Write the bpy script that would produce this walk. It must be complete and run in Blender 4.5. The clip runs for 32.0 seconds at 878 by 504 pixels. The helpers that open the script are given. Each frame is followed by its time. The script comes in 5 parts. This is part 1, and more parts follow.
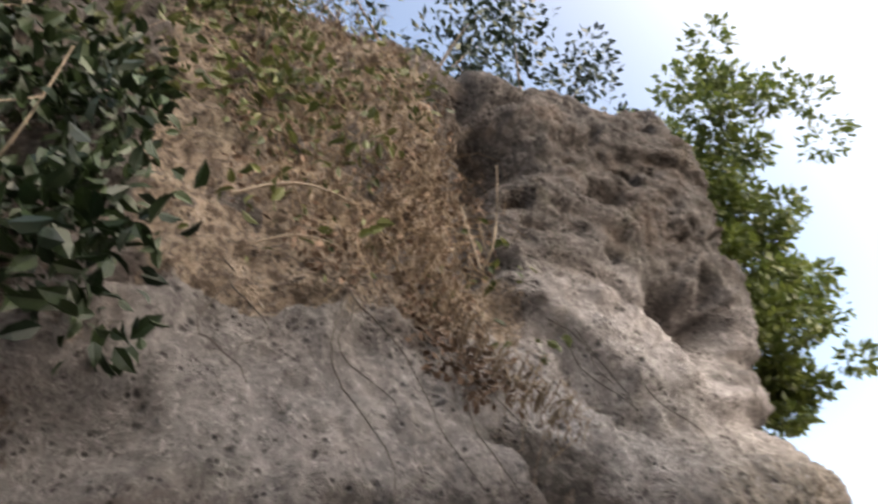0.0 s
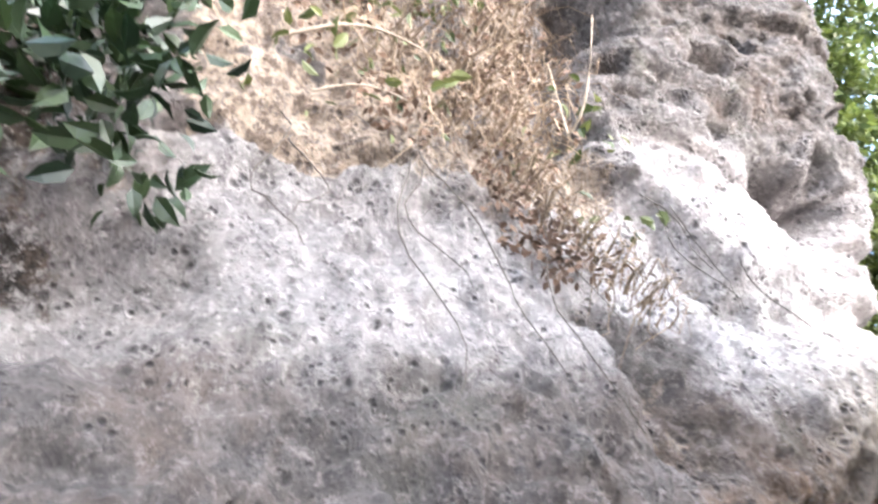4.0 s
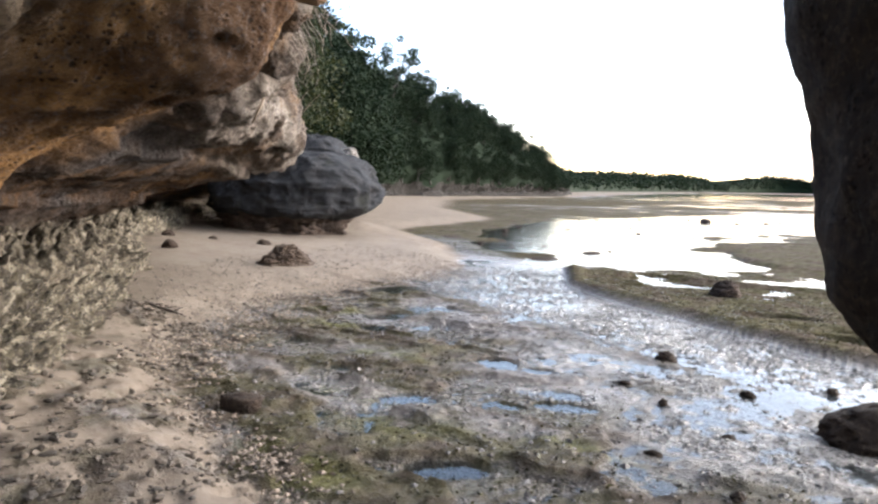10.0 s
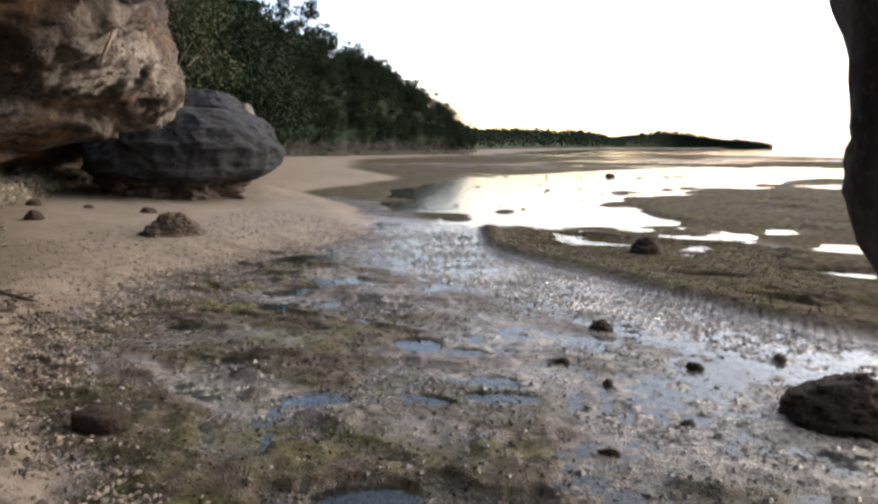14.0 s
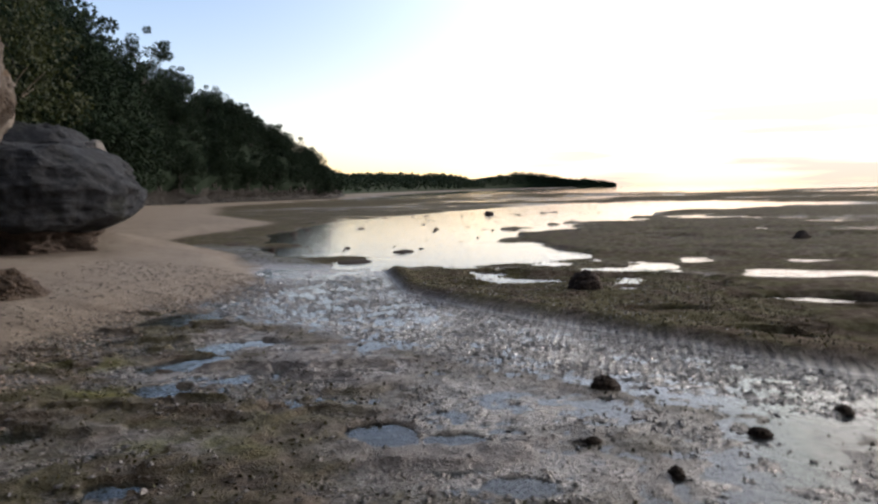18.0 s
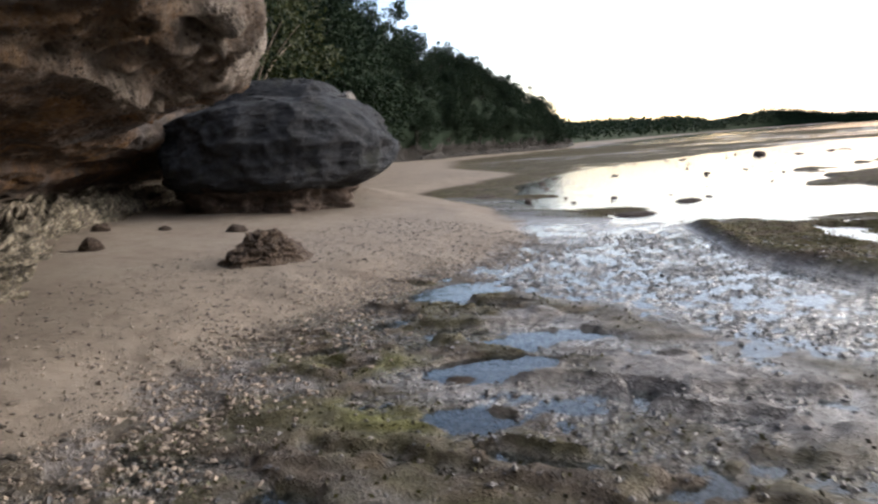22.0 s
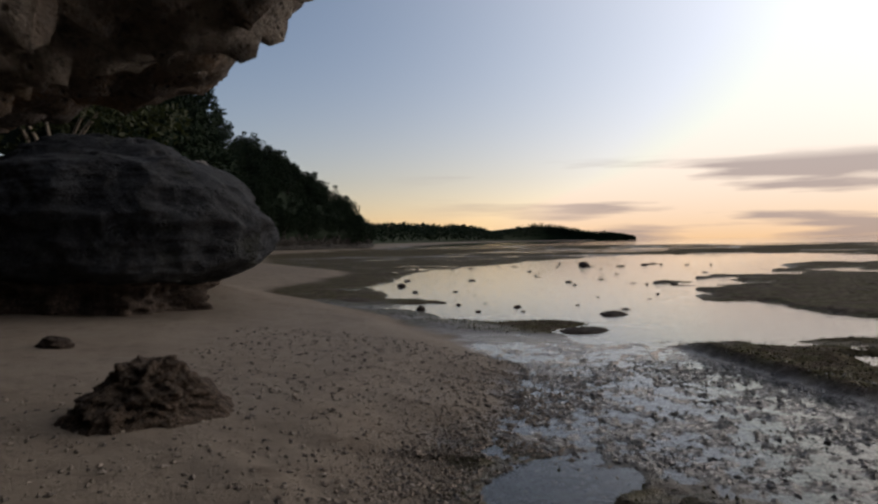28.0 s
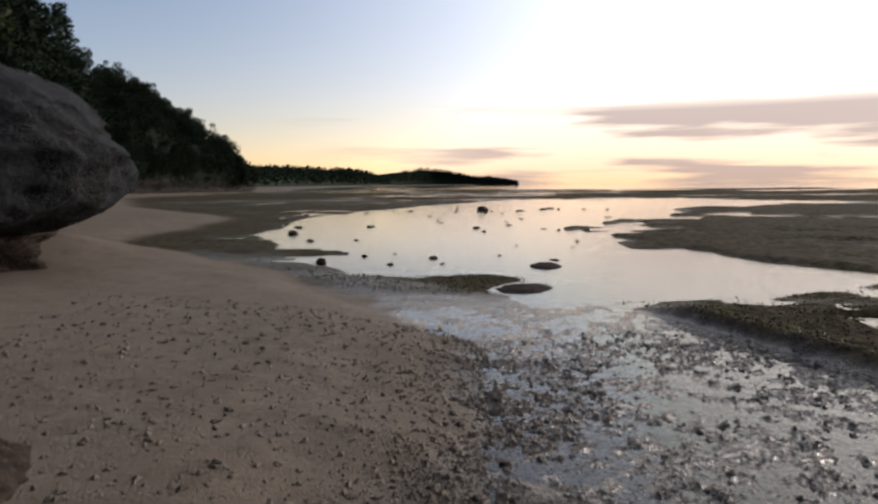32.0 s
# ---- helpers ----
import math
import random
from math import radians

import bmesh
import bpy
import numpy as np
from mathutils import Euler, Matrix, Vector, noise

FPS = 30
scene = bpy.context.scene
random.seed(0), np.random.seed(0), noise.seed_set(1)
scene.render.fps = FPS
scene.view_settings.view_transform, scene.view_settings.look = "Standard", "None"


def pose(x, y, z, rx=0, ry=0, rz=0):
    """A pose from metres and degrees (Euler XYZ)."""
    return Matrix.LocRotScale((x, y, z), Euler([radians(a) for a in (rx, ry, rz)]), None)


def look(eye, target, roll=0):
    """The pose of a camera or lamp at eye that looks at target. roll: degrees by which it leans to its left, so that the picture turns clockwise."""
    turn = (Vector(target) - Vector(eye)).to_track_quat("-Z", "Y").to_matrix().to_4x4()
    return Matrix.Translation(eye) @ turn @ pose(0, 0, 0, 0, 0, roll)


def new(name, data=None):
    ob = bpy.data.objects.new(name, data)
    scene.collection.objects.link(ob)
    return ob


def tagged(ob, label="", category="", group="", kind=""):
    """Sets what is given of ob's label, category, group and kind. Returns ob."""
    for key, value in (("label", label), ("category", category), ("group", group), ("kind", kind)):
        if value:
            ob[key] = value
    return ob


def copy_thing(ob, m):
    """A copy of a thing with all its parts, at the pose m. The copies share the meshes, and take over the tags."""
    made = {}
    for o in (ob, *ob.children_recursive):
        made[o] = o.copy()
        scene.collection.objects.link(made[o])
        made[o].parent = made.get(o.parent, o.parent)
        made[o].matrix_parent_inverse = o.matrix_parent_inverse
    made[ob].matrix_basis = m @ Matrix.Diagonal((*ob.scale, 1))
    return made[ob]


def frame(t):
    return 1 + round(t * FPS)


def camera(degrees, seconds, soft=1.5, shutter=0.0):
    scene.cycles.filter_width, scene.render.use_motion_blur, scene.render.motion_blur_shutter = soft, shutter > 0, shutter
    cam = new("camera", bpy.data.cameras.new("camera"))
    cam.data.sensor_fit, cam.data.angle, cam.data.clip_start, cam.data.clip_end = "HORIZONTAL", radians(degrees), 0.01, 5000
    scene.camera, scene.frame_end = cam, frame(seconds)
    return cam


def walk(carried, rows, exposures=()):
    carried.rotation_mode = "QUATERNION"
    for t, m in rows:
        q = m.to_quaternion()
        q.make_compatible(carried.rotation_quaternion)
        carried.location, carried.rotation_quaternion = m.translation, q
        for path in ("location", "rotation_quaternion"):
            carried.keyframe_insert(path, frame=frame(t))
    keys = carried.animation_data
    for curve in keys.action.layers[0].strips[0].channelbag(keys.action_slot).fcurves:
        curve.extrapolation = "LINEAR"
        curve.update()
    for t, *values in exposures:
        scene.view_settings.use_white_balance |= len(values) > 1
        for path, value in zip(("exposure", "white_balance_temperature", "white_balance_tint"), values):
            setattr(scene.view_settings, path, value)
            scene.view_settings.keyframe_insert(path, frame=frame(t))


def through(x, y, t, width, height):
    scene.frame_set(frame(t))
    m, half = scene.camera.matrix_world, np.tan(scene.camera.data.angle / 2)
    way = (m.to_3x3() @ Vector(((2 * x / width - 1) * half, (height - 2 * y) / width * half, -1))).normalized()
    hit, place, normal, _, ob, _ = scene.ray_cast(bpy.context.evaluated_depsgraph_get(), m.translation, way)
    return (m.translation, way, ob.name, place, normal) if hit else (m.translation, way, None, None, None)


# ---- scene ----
cam = camera(66.3, 32.0, soft=2.4, shutter=0.5)
PATH = [
    (0, (12.239, -2.486, 2.435), (10.886, -1.785, 3.730), -13.3),
    (0.5, (12.139, -2.437, 2.495), (10.795, -1.892, 3.872), -11.7),
    (1, (12.021, -2.366, 2.534), (10.663, -1.789, 3.884), -11.6),
    (1.5, (11.993, -2.350, 2.576), (10.612, -2.002, 3.981), -10.3),
    (2, (12.019, -2.390, 2.588), (10.595, -2.297, 3.989), -6.6),
    (2.5, (12.023, -2.400, 2.590), (10.577, -2.398, 3.972), -4.1),
    (3, (11.955, -2.421, 2.603), (10.478, -2.315, 3.946), -5.5),
    (3.5, (11.852, -2.376, 2.567), (10.309, -2.024, 3.790), -6.7),
    (5.5, (12.012, -2.445, 2.644), (10.334, -1.508, 3.197), -1.6),
    (6, (11.907, -2.362, 2.584), (10.299, -1.234, 2.964), -2.3),
    (6.5, (11.859, -2.126, 2.490), (10.320, -0.889, 2.808), -1.2),
    (7, (11.793, -1.955, 2.428), (10.269, -0.671, 2.608), 0.0),
    (7.5, (11.639, -1.764, 2.314), (10.092, -0.499, 2.378), 1.0),
    (8, (11.578, -1.655, 2.346), (10.180, -0.234, 2.187), 1.9),
    (8.5, (11.444, -1.302, 2.245), (10.138, 0.184, 1.950), 3.6),
    (9, (11.504, -1.142, 2.146), (10.272, 0.395, 1.803), 2.1),
    (9.5, (11.292, -0.861, 2.061), (10.124, 0.747, 1.834), 0.7),
    (10, (11.342, -0.883, 2.030), (10.218, 0.760, 1.836), 1.1),
    (10.5, (11.401, -0.930, 2.063), (10.316, 0.741, 1.892), 1.5),
    (11, (11.367, -0.865, 2.027), (10.144, 0.710, 1.873), 0.9),
    (11.5, (11.266, -0.711, 2.036), (10.005, 0.830, 1.844), 0.6),
    (12, (11.229, -0.568, 1.997), (10.099, 1.069, 1.789), 3.8),
    (12.5, (11.060, -0.354, 2.084), (9.893, 1.268, 1.994), 1.6),
    (13, (10.931, -0.189, 1.994), (9.794, 1.454, 1.912), 0.8),
    (13.5, (10.856, -0.021, 2.002), (9.951, 1.749, 1.777), 4.8),
    (14, (10.742, 0.000, 1.986), (9.861, 1.768, 1.676), 0.2),
    (14.5, (10.629, 0.293, 1.900), (9.728, 2.028, 1.476), 1.0),
    (16.5, (9.853, 0.908, 1.670), (9.099, 2.649, 1.038), -2.7),
    (17, (9.742, 1.027, 1.695), (9.283, 2.934, 1.304), -0.3),
    (17.5, (9.545, 1.221, 1.755), (8.976, 3.129, 1.568), -5.0),
    (18, (9.274, 1.376, 1.738), (8.752, 3.297, 1.554), -1.3),
    (18.5, (9.044, 1.604, 1.737), (8.574, 3.543, 1.598), 2.3),
    (19, (8.779, 1.797, 1.688), (8.322, 3.723, 1.409), 0.3),
    (19.5, (8.524, 2.005, 1.669), (8.069, 3.928, 1.362), -1.7),
    (20, (8.303, 2.365, 1.666), (7.811, 4.290, 1.431), -1.5),
    (20.5, (8.130, 2.593, 1.664), (7.462, 4.450, 1.334), -0.3),
    (21, (7.837, 2.815, 1.669), (7.153, 4.675, 1.403), -0.8),
    (21.5, (7.609, 2.981, 1.573), (6.700, 4.744, 1.317), -2.4),
    (22, (7.343, 3.243, 1.569), (6.218, 4.871, 1.274), -4.3),
    (22.5, (7.010, 3.312, 1.525), (5.843, 4.910, 1.233), -3.3),
    (23, (6.627, 3.350, 1.540), (5.348, 4.818, 1.083), -3.0),
    (23.5, (6.279, 3.466, 1.495), (4.794, 4.760, 1.152), -2.6),
    (24, (5.970, 3.565, 1.492), (4.448, 4.799, 1.093), -1.8),
    (26.5, (4.460, 4.370, 1.543), (3.385, 6.042, 1.324), 2.8),
    (27, (4.230, 4.571, 1.532), (3.364, 6.371, 1.440), 2.9),
    (27.5, (4.021, 4.751, 1.562), (3.472, 6.674, 1.500), 2.1),
    (28, (3.802, 5.106, 1.559), (3.234, 7.024, 1.528), -0.8),
    (28.5, (3.622, 5.287, 1.533), (3.178, 7.237, 1.498), -0.1),
    (29, (3.454, 5.549, 1.530), (3.060, 7.499, 1.326), 1.0),
    (29.5, (3.311, 5.859, 1.509), (2.812, 7.785, 1.312), -1.0),
    (30, (3.175, 6.114, 1.486), (2.748, 8.060, 1.316), -0.2),
    (30.5, (3.096, 6.404, 1.511), (2.815, 8.366, 1.241), 0.4),
    (31, (3.027, 6.668, 1.500), (2.695, 8.629, 1.293), 0.6),
    (31.5, (2.953, 6.955, 1.475), (2.649, 8.918, 1.235), 1.2),
    (32, (2.834, 7.158, 1.501), (2.596, 9.133, 1.301), -0.4),
]
EXPOSURES = [(0, 3.15, 7300, 10), (1, 4.2, 6600, 11), (2, 5.2, 6100, 9), (3, 5.35, 6000, 9), (3.5, 5.3, 6000, 9), (5.5, 4.4, 6400, 9), (6, 3.9, 6500, 8), (7.5, 3.25, 6400, 9), (9, 3.75, 6300, 9), (11, 3.5, 6400, 9), (12, 3.45, 6500, 9),
             (13, 2.75, 6700, 10), (13.5, 2.65, 6800, 10), (14, 2.9, 6800, 11), (14.5, 3.05, 6700, 11), (16.5, 3.35, 6500, 10), (17.3, 2.65, 6500, 10), (18, 2.15, 6500, 10), (19, 2.35, 6500, 10), (20, 2.25, 6600, 10), (21, 2.5, 6600, 10), (22, 2.85, 6400, 9), (23, 3.3, 6200, 8), (24.5, 3.4, 5900, 8),
             (27, 2.75, 6300, 9), (27.4, 1.3, 6500, 10), (28, 0.9, 6600, 10), (29, 1.05, 6600, 11), (30, 1.4, 6600, 11), (31, 1.4, 6600, 11), (32, 1.3, 6600, 11)]
walk(cam, [(t, look(eye, target, roll)) for t, eye, target, roll in PATH], EXPOSURES)

# ---- light ----
SUN_AZ = -52.0      # degrees, to the right of +y
SUN_EL = 5.0
VEIL_EL = 27.0
SKY_TINT = (0.92, 0.86, 0.88, 1)
VEIL = (5.4, 4.9, 4.4, 1)
RIM = (3.9, 1.65, 0.45, 1)
CLOUD = (1.3, 1.06, 1.06, 1)
BANK_CLOUD = (1.15, 0.95, 0.98, 1)
CORE = (6.0, 5.5, 4.9, 1)
CAP_HIGH, CAP_LOW = (4.2, 4.1, 4.0, 1), (3.6, 2.35, 1.35, 1)   # the haze hides what is brighter
world = bpy.data.worlds.new("dusk_sky")
scene.world = world
world.use_nodes = True


def build_sky():
    nt = world.node_tree
    nd, ln = nt.nodes, nt.links
    nd.clear()

    def calc(op, a, b=0.0):
        n = nd.new("ShaderNodeMath")
        n.operation = op
        for i, v in enumerate((a, b)):
            if isinstance(v, bpy.types.NodeSocket):
                ln.new(v, n.inputs[i])
            else:
                n.inputs[i].default_value = v
        return n.outputs[0]

    def blend(kind, fac, a, b):
        n = nd.new("ShaderNodeMix")
        n.data_type, n.blend_type = "RGBA", kind
        for k, v in (("Factor", fac), ("A", a), ("B", b)):
            if isinstance(v, bpy.types.NodeSocket):
                ln.new(v, n.inputs[k])
            else:
                n.inputs[k].default_value = v
        return n.outputs["Result"]

    out = nd.new("ShaderNodeOutputWorld")
    bg = nd.new("ShaderNodeBackground")
    sky = nd.new("ShaderNodeTexSky")
    sky.sky_type = "NISHITA"
    sky.sun_disc = False
    sky.sun_elevation = radians(SUN_EL)
    sky.sun_rotation = radians(-SUN_AZ)
    sky.altitude = 0
    sky.air_density, sky.dust_density, sky.ozone_density = 1.0, 0.35, 3.2
    bg.inputs["Strength"].default_value = 0.14
    tc = nd.new("ShaderNodeTexCoord")
    sep = nd.new("ShaderNodeSeparateXYZ")
    ln.new(tc.outputs["Generated"], sep.inputs[0])
    # thin bright veil of cloud round the low sun
    dot = nd.new("ShaderNodeVectorMath")
    dot.operation = "DOT_PRODUCT"
    ln.new(tc.outputs["Generated"], dot.inputs[0])
    e, a = radians(VEIL_EL), radians(-SUN_AZ)
    dot.inputs[1].default_value = (math.sin(a) * math.cos(e), math.cos(a) * math.cos(e), math.sin(e))
    near = calc("MAXIMUM", dot.outputs["Value"], 0.0)
    wide = calc("POWER", near, 3.2)
    veil = blend("MIX", wide, (0, 0, 0, 1), VEIL)
    hs = nd.new("ShaderNodeHueSaturation")
    hs.inputs["Saturation"].default_value = 0.76
    ln.new(sky.outputs[0], hs.inputs["Color"])
    col = blend("ADD", 1.0, blend("MULTIPLY", 1.0, hs.outputs[0], SKY_TINT), veil)
    # warm rim along the horizon
    rim = calc("POWER", calc("SUBTRACT", 1.0, calc("MINIMUM", calc("ABSOLUTE", sep.outputs["Z"]), 1.0)), 9.0)
    rim = calc("MULTIPLY", rim, calc("ADD", 0.25, calc("MULTIPLY", near, 0.75)))
    col = blend("ADD", 1.0, col, blend("MIX", rim, (0, 0, 0, 1), RIM))
    fade = calc("POWER", calc("SUBTRACT", 1.0, calc("MINIMUM", calc("ABSOLUTE", sep.outputs["Z"]), 1.0)), 9.0)
    col = blend("DARKEN", 1.0, col, blend("MIX", fade, CAP_HIGH, CAP_LOW))
    # the glow of the hidden sun through the veil
    col = blend("ADD", 1.0, col, blend("MIX", calc("POWER", near, 16.0), (0, 0, 0, 1), CORE))
    # low bands of cloud over the sea
    mp = nd.new("ShaderNodeMapping")
    mp.inputs["Location"].default_value = (0.35, 0.1, 0.0)
    mp.inputs["Scale"].default_value = (2.0, 2.0, 26.0)
    ln.new(tc.outputs["Generated"], mp.inputs["Vector"])
    no = nd.new("ShaderNodeTexNoise")
    no.inputs["Scale"].default_value = 1.3
    no.inputs["Detail"].default_value = 6.0
    ln.new(mp.outputs[0], no.inputs["Vector"])
    ramp = nd.new("ShaderNodeMapRange")
    ramp.inputs["From Min"].default_value, ramp.inputs["From Max"].default_value = 0.46, 0.56
    ln.new(no.outputs["Fac"], ramp.inputs["Value"])
    low = nd.new("ShaderNodeMapRange")
    low.inputs["From Min"].default_value, low.inputs["From Max"].default_value = 0.118, 0.10
    ln.new(sep.outputs["Z"], low.inputs["Value"])
    west = nd.new("ShaderNodeMapRange")
    west.inputs["From Min"].default_value, west.inputs["From Max"].default_value = 0.30, 0.55
    ln.new(dot.outputs["Value"], west.inputs["Value"])
    mask = calc("MULTIPLY", calc("MULTIPLY", ramp.outputs[0], low.outputs[0]), calc("MULTIPLY", west.outputs[0], 0.75))
    col = blend("MIX", mask, col, CLOUD)
    # a bank of cloud lying on the sea horizon, off the headland
    side = nd.new("ShaderNodeVectorMath")
    side.operation = "DOT_PRODUCT"
    ln.new(tc.outputs["Generated"], side.inputs[0])
    a = radians(72)
    side.inputs[1].default_value = (math.sin(a), math.cos(a), 0)
    mp2 = nd.new("ShaderNodeMapping")
    mp2.inputs["Scale"].default_value = (5.0, 5.0, 30.0)
    ln.new(tc.outputs["Generated"], mp2.inputs["Vector"])
    no2 = nd.new("ShaderNodeTexNoise")
    no2.inputs["Scale"].default_value = 1.6
    no2.inputs["Detail"].default_value = 5.0
    ln.new(mp2.outputs[0], no2.inputs["Vector"])
    crest = calc("ADD", 0.018, calc("MULTIPLY", no2.outputs["Fac"], 0.08))
    under = nd.new("ShaderNodeMapRange")
    under.inputs["From Min"].default_value, under.inputs["From Max"].default_value = 0.006, -0.006
    ln.new(calc("SUBTRACT", sep.outputs["Z"], crest), under.inputs["Value"])
    off = nd.new("ShaderNodeMapRange")
    off.inputs["From Min"].default_value, off.inputs["From Max"].default_value = 0.80, 0.87
    ln.new(side.outputs["Value"], off.inputs["Value"])
    col = blend("MIX", calc("MULTIPLY", calc("MULTIPLY", under.outputs[0], off.outputs[0]), 0.8), col, BANK_CLOUD)
    ln.new(col, bg.inputs["Color"])
    ln.new(bg.outputs[0], out.inputs[0])


build_sky()
sun_data = bpy.data.lights.new("sun", "SUN")
sun_data.energy, sun_data.angle, sun_data.color = 0.5, radians(14), (1.0, 0.88, 0.80)
sun = new("sun", sun_data)
sun.matrix_world = look((0, 0, 50), (50 * math.sin(radians(SUN_AZ)), -50 * math.cos(radians(SUN_AZ)), 50 - 50 * math.tan(radians(SUN_EL + 5))))


# ---- noise ----
def hash3(i, j, k, seed):
    h = (i * 374761393 + j * 668265263 + k * 2147483647 + seed * 144665) & 0xFFFFFFFF
    h = ((h ^ (h >> 13)) * 1274126177) & 0xFFFFFFFF
    return ((h ^ (h >> 16)) & 0xFFFFFF) / float(0xFFFFFF)


def vnoise(p, seed=0):
    """Smooth value noise in 0..1 at points p (n, 3)."""
    f = np.floor(p)
    i, j, k = (f[:, n].astype(np.int64) for n in range(3))
    w = p - f
    w = w * w * w * (w * (w * 6 - 15) + 10)
    out = 0
    for a in (0, 1):
        wa = w[:, 0] if a else 1 - w[:, 0]
        for b in (0, 1):
            wb = w[:, 1] if b else 1 - w[:, 1]
            for c in (0, 1):
                wc = w[:, 2] if c else 1 - w[:, 2]
                out = out + wa * wb * wc * hash3(i + a, j + b, k + c, seed)
    return out


def fbm(p, octaves=4, seed=0, ridged=False):
    p = np.asarray(p, float)
    total, amp, norm = 0, 1.0, 0
    for n in range(octaves):
        v = vnoise(p * 2.03**n + 17.3 * n, seed + n)
        v = 1 - np.abs(2 * v - 1) if ridged else v
        total, norm, amp = total + amp * v, norm + amp, amp * 0.5
    return total / norm


def smooth(a, b, x):
    t = np.clip((x - a) / (b - a), 0, 1)
    return t * t * (3 - 2 * t)


# ---- mesh helpers ----
def mesh_from(name, verts, faces, mats=(), smooth_shade=True):
    me = bpy.data.meshes.new(name)
    verts = np.asarray(verts, np.float32)
    faces = np.asarray(faces, np.int32)
    k = faces.shape[1]
    me.vertices.add(len(verts))
    me.vertices.foreach_set("co", verts.ravel())
    me.loops.add(faces.size)
    me.loops.foreach_set("vertex_index", faces.ravel())
    me.polygons.add(len(faces))
    me.polygons.foreach_set("loop_start", np.arange(0, faces.size, k, dtype=np.int32))
    me.polygons.foreach_set("use_smooth", np.full(len(faces), smooth_shade))
    for m in mats:
        me.materials.append(m)
    me.update(calc_edges=True)
    return me


def grid_faces(nu, nv, wrap_u=False):
    u = np.arange(nu if wrap_u else nu - 1)
    v = np.arange(nv - 1)
    uu, vv = np.meshgrid(u, v, indexing="ij")
    u2 = (uu + 1) % nu
    return np.stack([uu * nv + vv, u2 * nv + vv, u2 * nv + vv + 1, uu * nv + vv + 1], -1).reshape(-1, 4)


def attribute(me, name, values):
    at = me.attributes.new(name, "FLOAT", "POINT")
    at.data.foreach_set("value", np.asarray(values, np.float32).ravel())


def spline(ctrl, n):
    """Catmull-Rom through rows of ctrl, n samples or at the places n; ctrl may carry more axes behind the first."""
    ctrl = np.asarray(ctrl, float)
    t = np.linspace(0, len(ctrl) - 1, n) if isinstance(n, int) else n
    i = np.clip(t.astype(int), 0, len(ctrl) - 2)
    f = (t - i).reshape((-1,) + (1,) * (ctrl.ndim - 1))
    a, b, c, d = ctrl[np.maximum(i - 1, 0)], ctrl[i], ctrl[i + 1], ctrl[np.minimum(i + 2, len(ctrl) - 1)]
    return 0.5 * (2 * b + (c - a) * f + (2 * a - 5 * b + 4 * c - d) * f**2 + (3 * b - a - 3 * c + d) * f**3)


def grid_normals(v):
    du, dv = np.gradient(v, axis=0), np.gradient(v, axis=1)
    n = np.cross(du, dv)
    return n / (np.linalg.norm(n, axis=-1, keepdims=True) + 1e-9)


def tube(path, radii, sides=6):
    """Verts and quads of a tube along path (n, 3)."""
    path, radii = np.asarray(path, float), np.asarray(radii, float)
    tan = np.gradient(path, axis=0)
    tan /= np.linalg.norm(tan, axis=1, keepdims=True) + 1e-9
    side = np.cross(tan, [0.31, 0.17, 0.93])
    side /= np.linalg.norm(side, axis=1, keepdims=True) + 1e-9
    up = np.cross(tan, side)
    a = np.linspace(0, 2 * np.pi, sides, endpoint=False)
    v = path[None] + radii[None, :, None] * (np.cos(a)[:, None, None] * side + np.sin(a)[:, None, None] * up)
    return v.reshape(-1, 3), grid_faces(sides, len(path), True)


def joined(pieces):
    vs, fs, n = [], [], 0
    for v, f in pieces:
        vs.append(v)
        fs.append(f + n)
        n += len(v)
    return np.concatenate(vs), np.concatenate(fs)


def part(name, me, parent, label=""):
    ob = new(name, me)
    ob.parent = parent
    if label:
        tagged(ob, label)
    return ob


def empty(name, x, y, z, label, category, group=""):
    ob = new(name)
    ob.location = (x, y, z)
    return tagged(ob, label, category, group)


